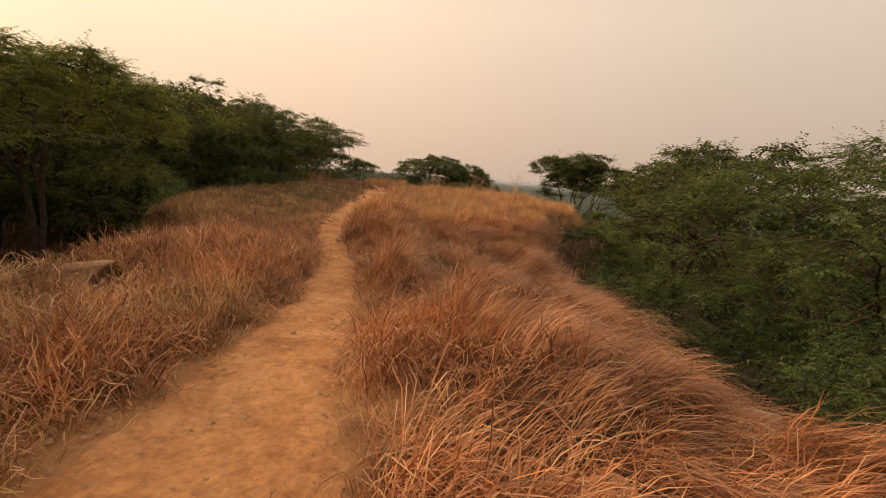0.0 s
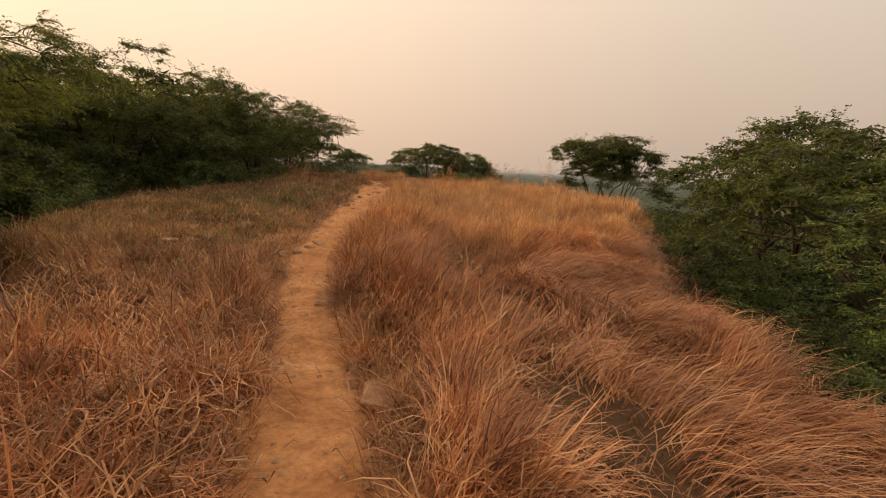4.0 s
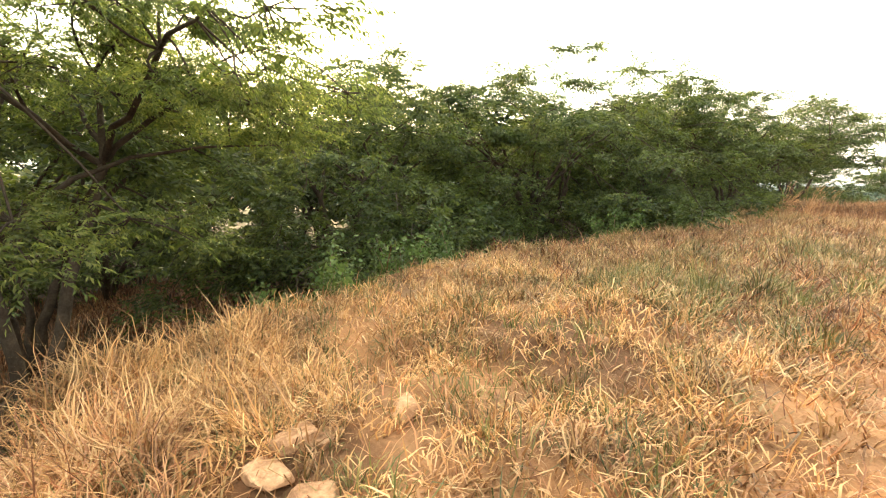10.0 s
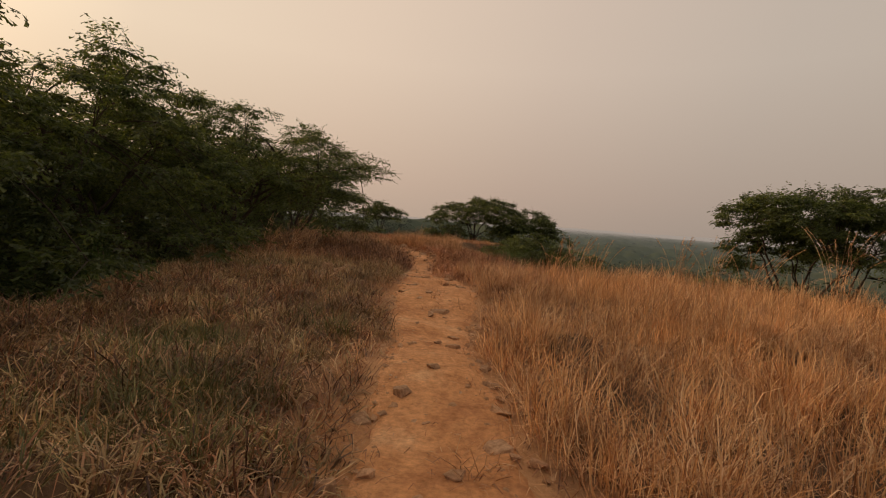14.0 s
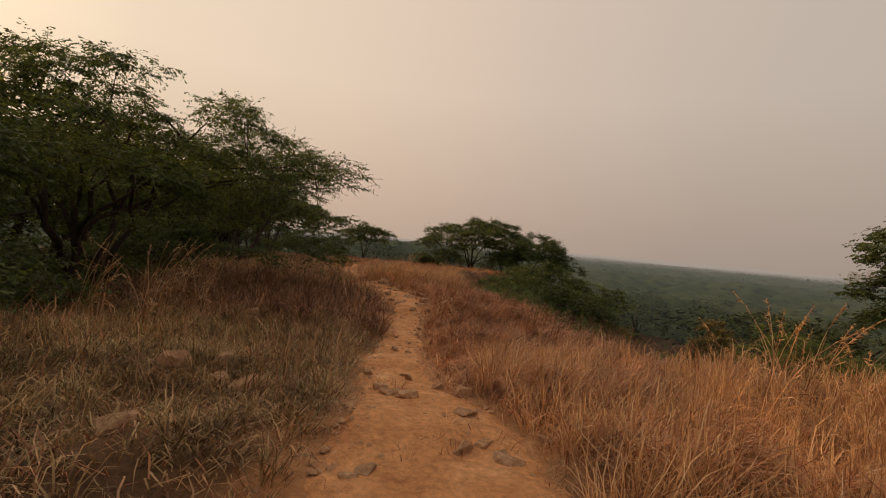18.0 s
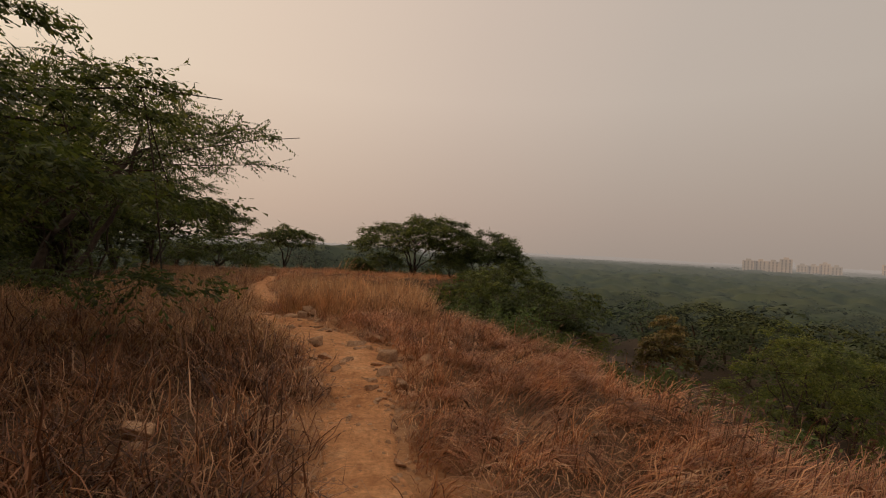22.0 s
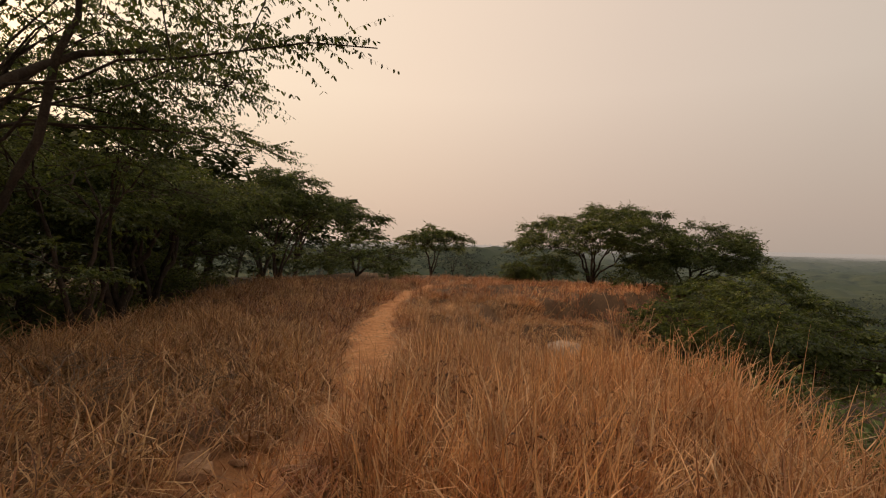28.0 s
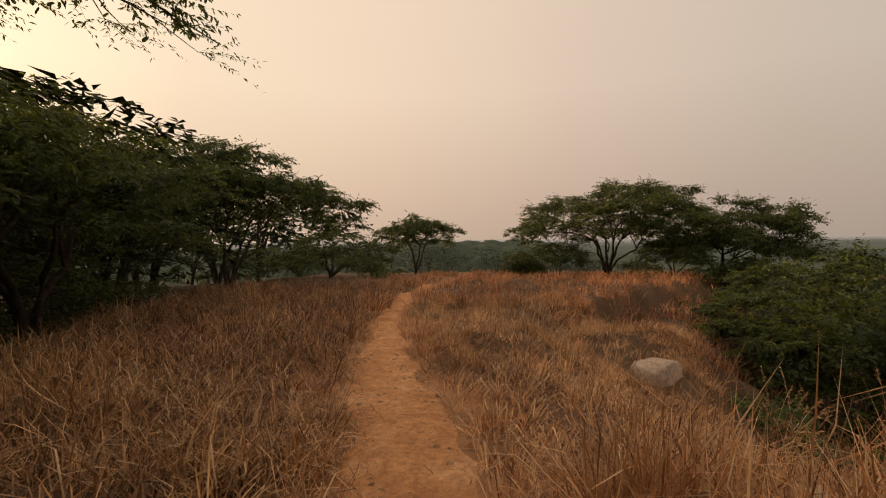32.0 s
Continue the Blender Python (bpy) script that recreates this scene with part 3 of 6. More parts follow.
def mats(bag, rng, cx, cy, per, spread, length, wind, width):
    """Locks of long fine blades combed one way, rising from the root and falling flat."""
    n = len(cx)
    size = rng.uniform(0.6, 1.4, n)
    idx = np.repeat(np.arange(n), np.maximum(6, (per * size).astype(int)))
    m = len(idx)
    heading = (wind + 2.2 * (smooth_noise(cx, cy, 0.9, 31) - 0.5) + rng.normal(0, 0.28, n))[idx] + rng.normal(0, 0.15, m)
    along, across = rng.normal(0, 0.4, m) * spread * size[idx], rng.normal(0, 0.6, m) * spread * size[idx]
    x = cx[idx] + along * np.sin(heading) + across * np.cos(heading)
    y = cy[idx] + along * np.cos(heading) - across * np.sin(heading)
    keep = trail_gap(x, y) > 0.05
    for ox, oy, reach in OPEN:
        keep &= np.hypot(x - ox, y - oy) > reach
    x, y, heading, idx = x[keep], y[keep], heading[keep], idx[keep]
    m = len(x)
    lean = (1.28 * rng.uniform(0.8, 1.15, n))[idx] + rng.normal(0, 0.12, m)
    blades(bag, rng, x, y, length * size[idx] ** 0.5 * rng.uniform(0.6, 1.2, m), lean, heading, width * rng.uniform(0.7, 1.4, m), segs=4, rise=0.36, wander=0.14, ruffle=0.1)


def grass_object(bag, name, mat, label):
    ob = bag.make(name, mat)
    return tagged(ob, label, "grass", kind="stuff")


def build_grass():
    rng = np.random.default_rng(5)
    EAST = np.pi / 2

    # rust-coloured bunch grass, combed over towards the drop
    bag = Bag()
    x, y = scatter(rng, 900, -2.5, 3.0, -2.0, 15.5, lambda x, y: right_side(x, y) * on_top(x, y, 0.0) * (trail_gap(x, y) > 0.05 + verge(x, y)) * np.clip(1.6 - trail_gap(x, y) / 1.1, 0.08, 1) * (0.08 + 0.92 * bunched(x, y, 1.1, 41, 0.40, 0.6)))
    tussocks(bag, rng, x, y, 38, 0.16, 0.50, 1.25, EAST + 0.9, 0.6, 0.0066, 4, rise=0.2, wander=0.3, ruffle=0.16)
    # hair-like mats pressed flat down the slope
    x, y = scatter(rng, 520, -0.6, 4.4, -2.0, 14.5, lambda x, y: (trail_gap(x, y) > 0.5) * (x < lane(y, RIGHT) + 0.35) * np.clip((x - lane(y, RIGHT) + 2.6) / 1.2, 0, 1) * (0.2 + 0.8 * bunched(x, y, 0.9, 49, 0.34, 0.6)))
    mats(bag, rng, x, y, 74, 0.24, 0.72, EAST + 0.5, 0.0056)
    x, y = scatter(rng, 2100, -9.0, 2.5, 26.5, 54.0, lambda x, y: right_side(x, y) * on_top(x, y, 0.6) * (trail_gap(x, y) > 0.04) * (0.2 + 0.8 * bunched(x, y, 0.9, 43, 0.36, 0.6)))
    open_ = np.minimum(np.hypot(x + 4.5, y - 50.1), np.hypot(x + 4.97, y - 44.9)) > 0.75
    x, y = x[open_], y[open_]
    tall = y < 43
    lock = tall & (rng.random(len(x)) < 0.55)
    mats(bag, rng, x[lock], y[lock], 34, 0.17, 0.56, EAST + 0.5, 0.0066)
    tall_bunch = tall & ~lock
    tussocks(bag, rng, x[tall_bunch], y[tall_bunch], 30, 0.17, 0.44, 1.4, EAST + 0.3, 0.55, 0.0068, 3, rise=0.2, wander=0.5, ruffle=0.22)
    gold = x[~tall], y[~tall]
    x, y = scatter(rng, 520, -4.9, -1.2, 2.6, 10.2, lambda x, y: (~right_side(x, y)) * (np.hypot(x + 4.0, y - 5.2) > 0.75) * on_top(x, y, -0.35) * off_ledge(x, y) * (trail_gap(x, y) > 0.2) * (trail_gap(x, y) < 3.2) * bunched(x, y, 0.8, 45, 0.36, 0.6))
    tussocks(bag, rng, x, y, 36, 0.16, 0.46, 1.3, EAST, 0.2, 0.0075, 4, rise=0.16)
    x, y = scatter(rng, 700, -12.0, 3.0, 52.0, 72.0, lambda x, y: on_top(x, y, 1.0) * (trail_gap(x, y) > 0.1))
    tussocks(bag, rng, x, y, 26, 0.3, 0.40, 1.0, EAST, 0.3, 0.014, 3, rise=0.2)
    grass_object(bag, "rust_grass", M_RED, "matted rust-coloured dry bunch grass combed over by the wind")

    # golden grass standing tall on the broad shoulder and beside the bend
    bag = Bag()
    x, y = scatter(rng, 1800, -3.0, 6.5, 12.5, 30.0, lambda x, y: right_side(x, y) * on_top(x, y, 0.7) * (trail_gap(x, y) > 0.1) * (0.35 + 0.75 * bunched(x, y, 0.8, 51)))
    tussocks(bag, rng, x, y, 36, 0.17, 0.46, 0.72, EAST, 0.3, 0.006, 3, rise=0.2, wander=0.6)
    x, y = scatter(rng, 300, -1.2, 6.0, 22.5, 29.0, lambda x, y: right_side(x, y) * on_top(x, y, 0.7) * (trail_gap(x, y) > 1.6))
    tussocks(bag, rng, x, y, 26, 0.14, 0.62, 0.5, EAST, 0.3, 0.0055, 3)
    x, y = scatter(rng, 430, -6.95, -3.2, 39.3, 44.0, lambda x, y: right_side(x, y) * on_top(x, y, 0.2) * (trail_gap(x, y) > 0.4))
    tussocks(bag, rng, x, y, 40, 0.15, 0.74, 0.66, EAST - 0.3, 0.3, 0.0072, 3)
    tussocks(bag, rng, *gold, 32, 0.17, 0.33, 1.2, EAST - 0.2, 0.4, 0.0075, 2, rise=0.2)
    x, y = scatter(rng, 60, -7.7, -6.3, 39.9, 42.7, lambda x, y: (np.abs(trail_gap(x, y)) < 0.35) * 1.0)
    tussocks(bag, rng, x, y, 30, 0.16, 0.26, 0.8, EAST, 0.3, 0.008, overgrown=True)
    grass_object(bag, "golden_grass", M_TALL, "golden knee-high dry grass standing in the breeze")

    # straw on the shoulder by the drop and under the bunches
    bag = Bag()
    x, y = scatter(rng, 950, -6.5, -1.0, -2.0, 11.2, lambda x, y: (~right_side(x, y)) * (np.hypot(x + 4.0, y - 5.2) > 0.55) * on_top(x, y, 0.0) * off_ledge(x, y) * (trail_gap(x, y) > 0.05) * (0.25 + 0.75 * bunched(x, y, 1.2, 53)))
    tussocks(bag, rng, x, y, 26, 0.15, 0.40, 1.35, EAST + 0.4, 0.15, 0.0085, 4, rise=0.2, wander=1.2)
    x, y = scatter(rng, 46000, -11.0, 3.5, -2.0, 50.0, lambda x, y: on_top(x, y, 0.5) * clear_of_trail(x, y) * np.exp(-np.maximum(trail_gap(x, y), 0) / 3.5))
    blades(bag, rng, x, y, rng.uniform(0.10, 0.34, len(x)), rng.uniform(0.7, 1.7, len(x)), rng.uniform(0, 6.28, len(x)), rng.uniform(0.006, 0.011, len(x)))
    x, y = scatter(rng, 420, -1.0, 3.5, 12.0, 28.0, lambda x, y: on_top(x, y, 0.8) * (trail_gap(x, y) > 0.1) * (x - lane(y, RIGHT) > -1.2))
    tussocks(bag, rng, x, y, 14, 0.12, 0.42, 1.1, EAST + 0.3, 0.75, 0.0058)
    # flattened pale straw on the verges
    x, y = scatter(rng, 420, -9.5, 1.0, -2.0, 52.0, lambda x, y: (trail_gap(x, y) > -0.02) * (trail_gap(x, y) < 0.55) * np.where(y < 14, 1.0, 0.35) * np.where(right_side(x, y), 1.0, 0.4) * (0.15 + 0.85 * bunched(x, y, 0.8, 67, 0.36, 0.6)))
    tussocks(bag, rng, x, y, 40, 0.15, 0.32, 1.45, EAST + 2.2, 0.45, 0.0055, 3, rise=0.85, wander=0.5)
    x, y = scatter(rng, 360, -2.4, -0.5, 6.6, 10.5, lambda x, y: (trail_gap(x, y) > -0.03) * (trail_gap(x, y) < verge(x, y) + 0.08) * (0.3 + 0.7 * bunched(x, y, 1.4, 77, 0.36, 0.6)))
    tussocks(bag, rng, x, y, 40, 0.14, 0.30, 1.5, EAST + 2.4, 0.3, 0.0056, 3, rise=0.9, wander=0.6, ruffle=0.14)
    # tangled straw on the shoulder above the ledge
    x, y = scatter(rng, 170, -6.2, -3.0, 9.8, 11.8, lambda x, y: on_top(x, y, -0.2) * off_ledge(x, y) * (trail_gap(x, y) > 0.12) * (0.2 + 0.8 * bunched(x, y, 0.9, 79, 0.36, 0.6)))
    tussocks(bag, rng, x, y, 40, 0.17, 0.38, 1.4, EAST + 2.6, 0.3, 0.006, 4, rise=0.3, wander=0.6, ruffle=0.2)
    # long bleached stalks lying any way over the mats
    x, y = scatter(rng, 4200, -11.5, -1.0, -2.0, 52.0, lambda x, y: (~right_side(x, y)) * on_top(x, y, 0.2) * off_ledge(x, y) * (trail_gap(x, y) > 0.1) * ((y < 9) | (y > 27)) * (np.hypot(x + 4.0, y - 5.2) > 0.6))
    n = len(x)
    blades(bag, rng, x, y, rng.uniform(0.3, 0.75, n), rng.uniform(0.4, 1.3, n), rng.uniform(0, 6.28, n), rng.uniform(0.005, 0.009, n), segs=4, rise=0.1)
    x, y = scatter(rng, 2600, -9.0, 3.5, -2.0, 50.0, lambda x, y: right_side(x, y) * on_top(x, y, 0.2) * (trail_gap(x, y) > 0.1))
    n = len(x)
    blades(bag, rng, x, y, rng.uniform(0.3, 0.65, n), rng.uniform(0.7, 1.5, n), rng.normal(1.8, 1.0, n), rng.uniform(0.005, 0.009, n), segs=4, rise=0.15)
    # loose straw trodden along both sides of the path
    x, y = scatter(rng, 16000, -11.0, 1.0, -2.0, 52.0, lambda x, y: np.exp(-np.abs(trail_gap(x, y) - 0.05) / 0.16) * (0.25 + 0.75 * bunched(x, y, 1.3, 63)))
    n = len(x)
    blades(bag, rng, x, y, rng.uniform(0.05, 0.24, n), rng.uniform(1.45, 1.75, n), rng.uniform(0, 6.28, n), rng.uniform(0.003, 0.008, n), 0.0)
    # tufts left standing between the two tracks
    for tx, ty, tn in [(-3.42, 25.4, 5), (-3.36, 26.95, 5), (-2.98, 26.85, 3), (-3.85, 28.3, 3), (-2.9, 19.7, 2), (-2.7, 18.9, 2), (-5.0, 36.0, 2), (-3.3, 24.6, 3), (-4.05, 34.9, 3)]:
        tussocks(bag, rng, tx + rng.normal(0, 0.14, tn), ty + rng.normal(0, 0.16, tn), 34, 0.13, 0.22, 1.5, EAST, 0.3, 0.006, 3, True, 0.4, 1.2)
    grass_object(bag, "straw_grass", M_STRAW, "pale bleached straw and short dry turf")

    # short turf on the wooded shoulder
    bag = Bag()
    x, y = scatter(rng, 4300, -10.5, -2.5, 9.5, 32.0, lambda x, y: (~right_side(x, y)) * on_top(x, y, 0.0) * off_ledge(x, y) * (trail_gap(x, y) > 0.06) * (0.3 + 0.7 * bunched(x, y, 1.6, 55, 0.4, 0.58)))
    # tree shade painted as colour: up to 40% of tufts go to dark brown
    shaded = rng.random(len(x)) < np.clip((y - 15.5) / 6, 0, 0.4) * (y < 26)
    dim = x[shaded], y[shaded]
    x, y = x[~shaded], y[~shaded]
    green = rng.random(len(x)) < np.clip((y - 14.0) / 4, 0, 1)
    olive = x[green], y[green]
    tussocks(bag, rng, x[~green], y[~green], 20, 0.11, 0.20, 1.35, EAST, 0.3, 0.0085, 3, rise=0.25, wander=1.1)
    x, y = scatter(rng, 420, -4.9, -1.8, -2.0, 5.0, lambda x, y: (~right_side(x, y)) * on_top(x, y, 0.0) * (trail_gap(x, y) > 0.05) * (0.2 + 0.8 * bunched(x, y, 1.2, 69, 0.36, 0.6)))
    tussocks(bag, rng, x, y, 34, 0.14, 0.36, 1.2, EAST, 0.15, 0.0075, 4, rise=0.15, wander=1.0)
    # hay hanging over the ledge
    x, y = scatter(rng, 130, -6.9, -5.0, 11.3, 12.8, lambda x, y: on_top(x, y, 0.2) * np.clip((-5.0 - x) / 1.0, 0.15, 1))
    tussocks(bag, rng, x, y, 44, 0.16, 0.42, 1.3, -EAST - 0.6, 0.4, 0.006, 3, rise=0.5)
    grass_object(bag, "dry_turf", M_TURF, "short yellowing turf in small tufts on bare earth")

    bag = Bag()
    x, y = scatter(rng, 420, -9.5, -4.0, 27.5, 32.2, lambda x, y: (~right_side(x, y)) * on_top(x, y) * (trail_gap(x, y) > 0.1) * (0.25 + 0.75 * bunched(x, y, 1.1, 73, 0.36, 0.6)))
    tussocks(bag, rng, x, y, 26, 0.14, 0.3, 1.35, EAST, 0.3, 0.008, 3, rise=0.25, wander=1.0)
    tussocks(bag, rng, *olive, 22, 0.12, 0.27, 1.35, EAST, 0.3, 0.0085, 3, rise=0.25, wander=1.1)
    grass_object(bag, "olive_turf", M_OLIVE, "low olive and straw-coloured turf between the stones")

    # grey-brown grass under the trees, part of it coloured dark to paint their shade
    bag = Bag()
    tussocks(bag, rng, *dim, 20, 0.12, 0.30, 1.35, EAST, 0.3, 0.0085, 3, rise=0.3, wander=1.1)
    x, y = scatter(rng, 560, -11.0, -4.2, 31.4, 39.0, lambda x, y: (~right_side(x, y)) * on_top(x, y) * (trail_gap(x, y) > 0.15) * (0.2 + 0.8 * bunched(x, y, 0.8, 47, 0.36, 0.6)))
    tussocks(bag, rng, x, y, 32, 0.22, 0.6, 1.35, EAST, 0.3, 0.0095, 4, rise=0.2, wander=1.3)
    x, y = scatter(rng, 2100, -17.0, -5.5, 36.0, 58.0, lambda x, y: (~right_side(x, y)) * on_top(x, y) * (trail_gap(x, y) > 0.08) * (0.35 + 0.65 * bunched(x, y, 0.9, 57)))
    # shadow put into colour: lit tufts turn pale hay, the others dark brown
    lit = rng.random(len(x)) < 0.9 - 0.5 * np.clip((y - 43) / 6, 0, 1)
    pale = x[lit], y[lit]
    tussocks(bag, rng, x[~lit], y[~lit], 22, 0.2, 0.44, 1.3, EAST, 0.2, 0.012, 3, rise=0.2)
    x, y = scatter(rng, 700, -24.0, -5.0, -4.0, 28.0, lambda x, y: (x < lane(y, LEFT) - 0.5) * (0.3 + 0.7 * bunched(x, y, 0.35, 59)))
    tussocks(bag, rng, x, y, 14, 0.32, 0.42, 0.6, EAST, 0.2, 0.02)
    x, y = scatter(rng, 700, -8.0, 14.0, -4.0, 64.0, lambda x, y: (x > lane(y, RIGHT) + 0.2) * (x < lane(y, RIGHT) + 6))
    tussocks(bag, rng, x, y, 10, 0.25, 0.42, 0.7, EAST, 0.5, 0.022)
    grass_object(bag, "brown_grass", M_BROWN, "grey-brown dry grass beneath the trees, some of it darkened for their shade")

    bag = Bag()
    tussocks(bag, rng, *pale, 30, 0.24, 0.58, 1.4, EAST, 0.3, 0.0085, 4, rise=0.22, wander=1.3)
    grass_object(bag, "tangled_straw", M_HAY, "tangled pale straw lying beside the thicket")

    bag = Bag()
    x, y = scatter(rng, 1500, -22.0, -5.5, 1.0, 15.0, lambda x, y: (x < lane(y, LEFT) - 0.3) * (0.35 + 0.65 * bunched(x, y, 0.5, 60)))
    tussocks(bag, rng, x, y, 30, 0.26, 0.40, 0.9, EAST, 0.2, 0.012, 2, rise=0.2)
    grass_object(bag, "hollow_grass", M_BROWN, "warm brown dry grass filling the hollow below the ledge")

    # dark nodding seed heads
    heads = Bag()
    x, y = scatter(rng, 1100, -6.5, 1.5, 30.0, 45.0, lambda x, y: right_side(x, y) * on_top(x, y, 0.2) * (trail_gap(x, y) > 0.35) * bunched(x, y, 0.7, 65, 0.4, 0.62))
    n = len(x)
    at_ = np.stack([x, y, land(x, y) + rng.uniform(0.36, 0.55, n)], -1)
    size = rng.uniform(0.05, 0.11, n)
    heads.leaves(at_, rng.normal(0, 0.5, (n, 3)) + np.array([0.5, 0, 0.5]), size, size * 0.22, rng, 0.4)
    stem = np.stack([at_ + np.array([0.002, 0, 0]), at_ - np.array([0.002, 0, 0]), np.stack([x - 0.08, y, land(x, y)], -1)], 1)
    heads.add(stem, rows_of(n, 3))
    grass_object(heads, "seed_heads", M_HEAD, "dark brown seed heads nodding above the grass")
    # small green weeds
    bag = Bag()
    x, y = scatter(rng, 720, -9.0, -2.2, 10.5, 31.0, lambda x, y: (~right_side(x, y)) * on_top(x, y) * (trail_gap(x, y) > 0.3) * bunched(x, y, 0.45, 61, 0.5, 0.7))
    tussocks(bag, rng, x, y, 22, 0.10, 0.19, 0.9, EAST, 0.1, 0.006)
    x, y = scatter(rng, 190, -6.4, -3.5, 15.5, 23.0, lambda x, y: (trail_gap(x, y) > 0.35) * bunched(x, y, 0.6, 75, 0.45, 0.6))
    tussocks(bag, rng, x, y, 30, 0.12, 0.30, 0.95, EAST, 0.1, 0.007)
    grass_object(bag, "green_weeds", M_WEED, "low green weeds among the straw")


build_grass()


# ---------------- trees and shrubs ----------------
def crown_radius(a, R, rng_phase):
    return R * (0.86 + 0.16 * np.sin(2 * a + rng_phase) + 0.12 * np.sin(5 * a + 2.3 * rng_phase) + 0.07 * np.sin(9 * a + 4 * rng_phase))


def build_tree(x, y, top, R, thick, label, seed, stems=3, sprays=240, twigs=5, per=13, leaf=0.10, shift=(0.0, 0.0), fork=0.28,
               mat=None, group="thorn trees along the ridge", name="thorn_tree", trunk_r=0.11, twig_len=0.5, low=0.35, droop=0.24, oblong=False, reach=(), slim=0.28, dome=0.62, pads=(), bows=()):
    """A flat-topped thorn tree: leaning stems, arching limbs, thin branches and feathery sprays."""
    rng = np.random.default_rng(seed)
    z0 = ground_z(x, y) - 0.08
    root = np.array([x, y, z0])
    H = top - z0
    tree = empty_at(name, x, y, z0)
    tagged(tree, label, "tree", group)
    cx, cy = x + shift[0], y + shift[1]
    ph = rng.uniform(0, 6)
    # the sprays sit in flat pads, layered through the crown
    leaf, twigs = (leaf * 0.74, int(twigs * 1.6)) if leaf < 0.25 else (leaf, twigs)
    per = max(6, int(per * 0.92))
    k = np.arange(max(9, sprays // 8))
    pa = k * 2.39996 + ph + rng.normal(0, 0.25, len(k))
    pr = np.sqrt((k + 0.5) / len(k)) * rng.uniform(0.9, 1.06, len(k))
    prad = crown_radius(pa, R, ph) * pr
    bump = smooth_noise(cx + prad * np.sin(pa), cy + prad * np.cos(pa), 0.55, seed)
    deep = rng.random(len(k)) ** 1.4
    pz = top - 0.15 - thick * dome * pr ** 2.2 - (1 - bump) * 0.45 * min(thick, 2.4) - thick * (1.0 - low * pr) * deep * 0.75
    size = 0.95 * R / math.sqrt(len(k)) * rng.uniform(0.9, 1.6, len(k))
    pads_at = [(cx + q * math.sin(u), cy + q * math.cos(u), w, e, u) for q, u, w, e in zip(prad, pa, pz, size)]
    pads_at += [(*p, math.atan2(p[0] - x, p[1] - y)) for p in pads]
    pads_at = np.array(pads_at)
    which = np.concatenate([np.arange(sprays) % len(k), np.repeat(np.arange(len(k), len(pads_at)), 14)])
    sprays = len(which)
    pad = pads_at[which]
    la, lq = rng.uniform(0, 2 * np.pi, sprays), np.sqrt(rng.random(sprays))
    ox, oy = np.sin(la) * lq * pad[:, 3], np.cos(la) * lq * pad[:, 3]
    fall = 0.3 * (ox * np.sin(pad[:, 4]) + oy * np.cos(pad[:, 4])) + 0.14 * pad[:, 3] * lq ** 2
    pts = np.stack([pad[:, 0] + ox, pad[:, 1] + oy, pad[:, 2] - fall + rng.normal(0, 0.09, sprays)], -1)
    way_out = np.stack([np.sin(pad[:, 4]) * 0.5 + np.sin(la) * lq * 0.8, np.cos(pad[:, 4]) * 0.5 + np.cos(la) * lq * 0.8, np.full(sprays, -0.06)], -1)
    hub = pad[:, :3].copy()
    extra = []
    for goal in reach:
        goal = np.array(goal)
        start = np.array([cx, cy, z0 + H * 0.62])
        k = np.linspace(0.35, 0.88, 17)[:, None]
        line = start + (goal - start) * k + np.array([0, 0, 0.5]) * k * (1 - k)
        extra.append((start, goal, line + rng.normal(0, 1, (17, 3)) * (0.34 * (0.93 - k)) * np.array([1, 1, 0.6])))
    for start, goal, line in extra:
        pts = np.concatenate([pts, line])
        hub = np.concatenate([hub, line])
        d = (goal - start) / np.linalg.norm(goal - start)
        way_out = np.concatenate([way_out, np.tile(d * 0.4, (17, 1))])
    sprays = len(pts)
    # stems and limbs
    nodes_at, nodes_r = [], []
    for s in range(stems):
        sa = 2 * np.pi * s / stems + rng.uniform(-0.5, 0.5)
        out = R * rng.uniform(0.10, 0.26)
        end = root + np.array([np.sin(sa) * out + shift[0] * 0.35, np.cos(sa) * out + shift[1] * 0.35, H * (fork + rng.uniform(0.0, 0.16))])
        ctrl = root + np.array([np.sin(sa) * out * 0.25, np.cos(sa) * out * 0.25, H * fork * 0.6]) + rng.normal(0, 0.12, 3)
        stem = bezier(root, ctrl, end, 7)
        stem[1:-1] += rng.normal(0, 0.035, (5, 3))
        bag = Bag()
        r0 = trunk_r * rng.uniform(0.75, 1.1)
        bag.tube(stem, np.linspace(r0, r0 * 0.62, 7), 7)
        bag.v = [v - root for v in bag.v]
        bag.make("trunk", M_BARK, tree)
        for _ in range(max(3, 9 // stems + 1)):
            la = sa + rng.normal(0, 0.9)
            lr = rng.uniform(0.45, 0.85)
            reach = crown_radius(np.array([la]), R, ph)[0] * lr
            tip = np.array([cx + np.sin(la) * reach, cy + np.cos(la) * reach, top - thick * (0.35 + 0.55 * lr ** 2) - rng.uniform(0, 0.35) * thick])
            c = end * 0.5 + tip * 0.5 + np.array([0, 0, 0.16 * (top - end[2])]) + rng.normal(0, 0.2, 3)
            limb = bezier(end, c, tip, 9)
            limb[1:-1] += rng.normal(0, 0.05, (7, 3))
            bag = Bag()
            bag.tube(limb, np.linspace(r0 * 0.5, r0 * 0.13, 9), 5)
            bag.v = [v - root for v in bag.v]
            bag.make("limb", M_BARK, tree)
            nodes_at.append(limb[2:])
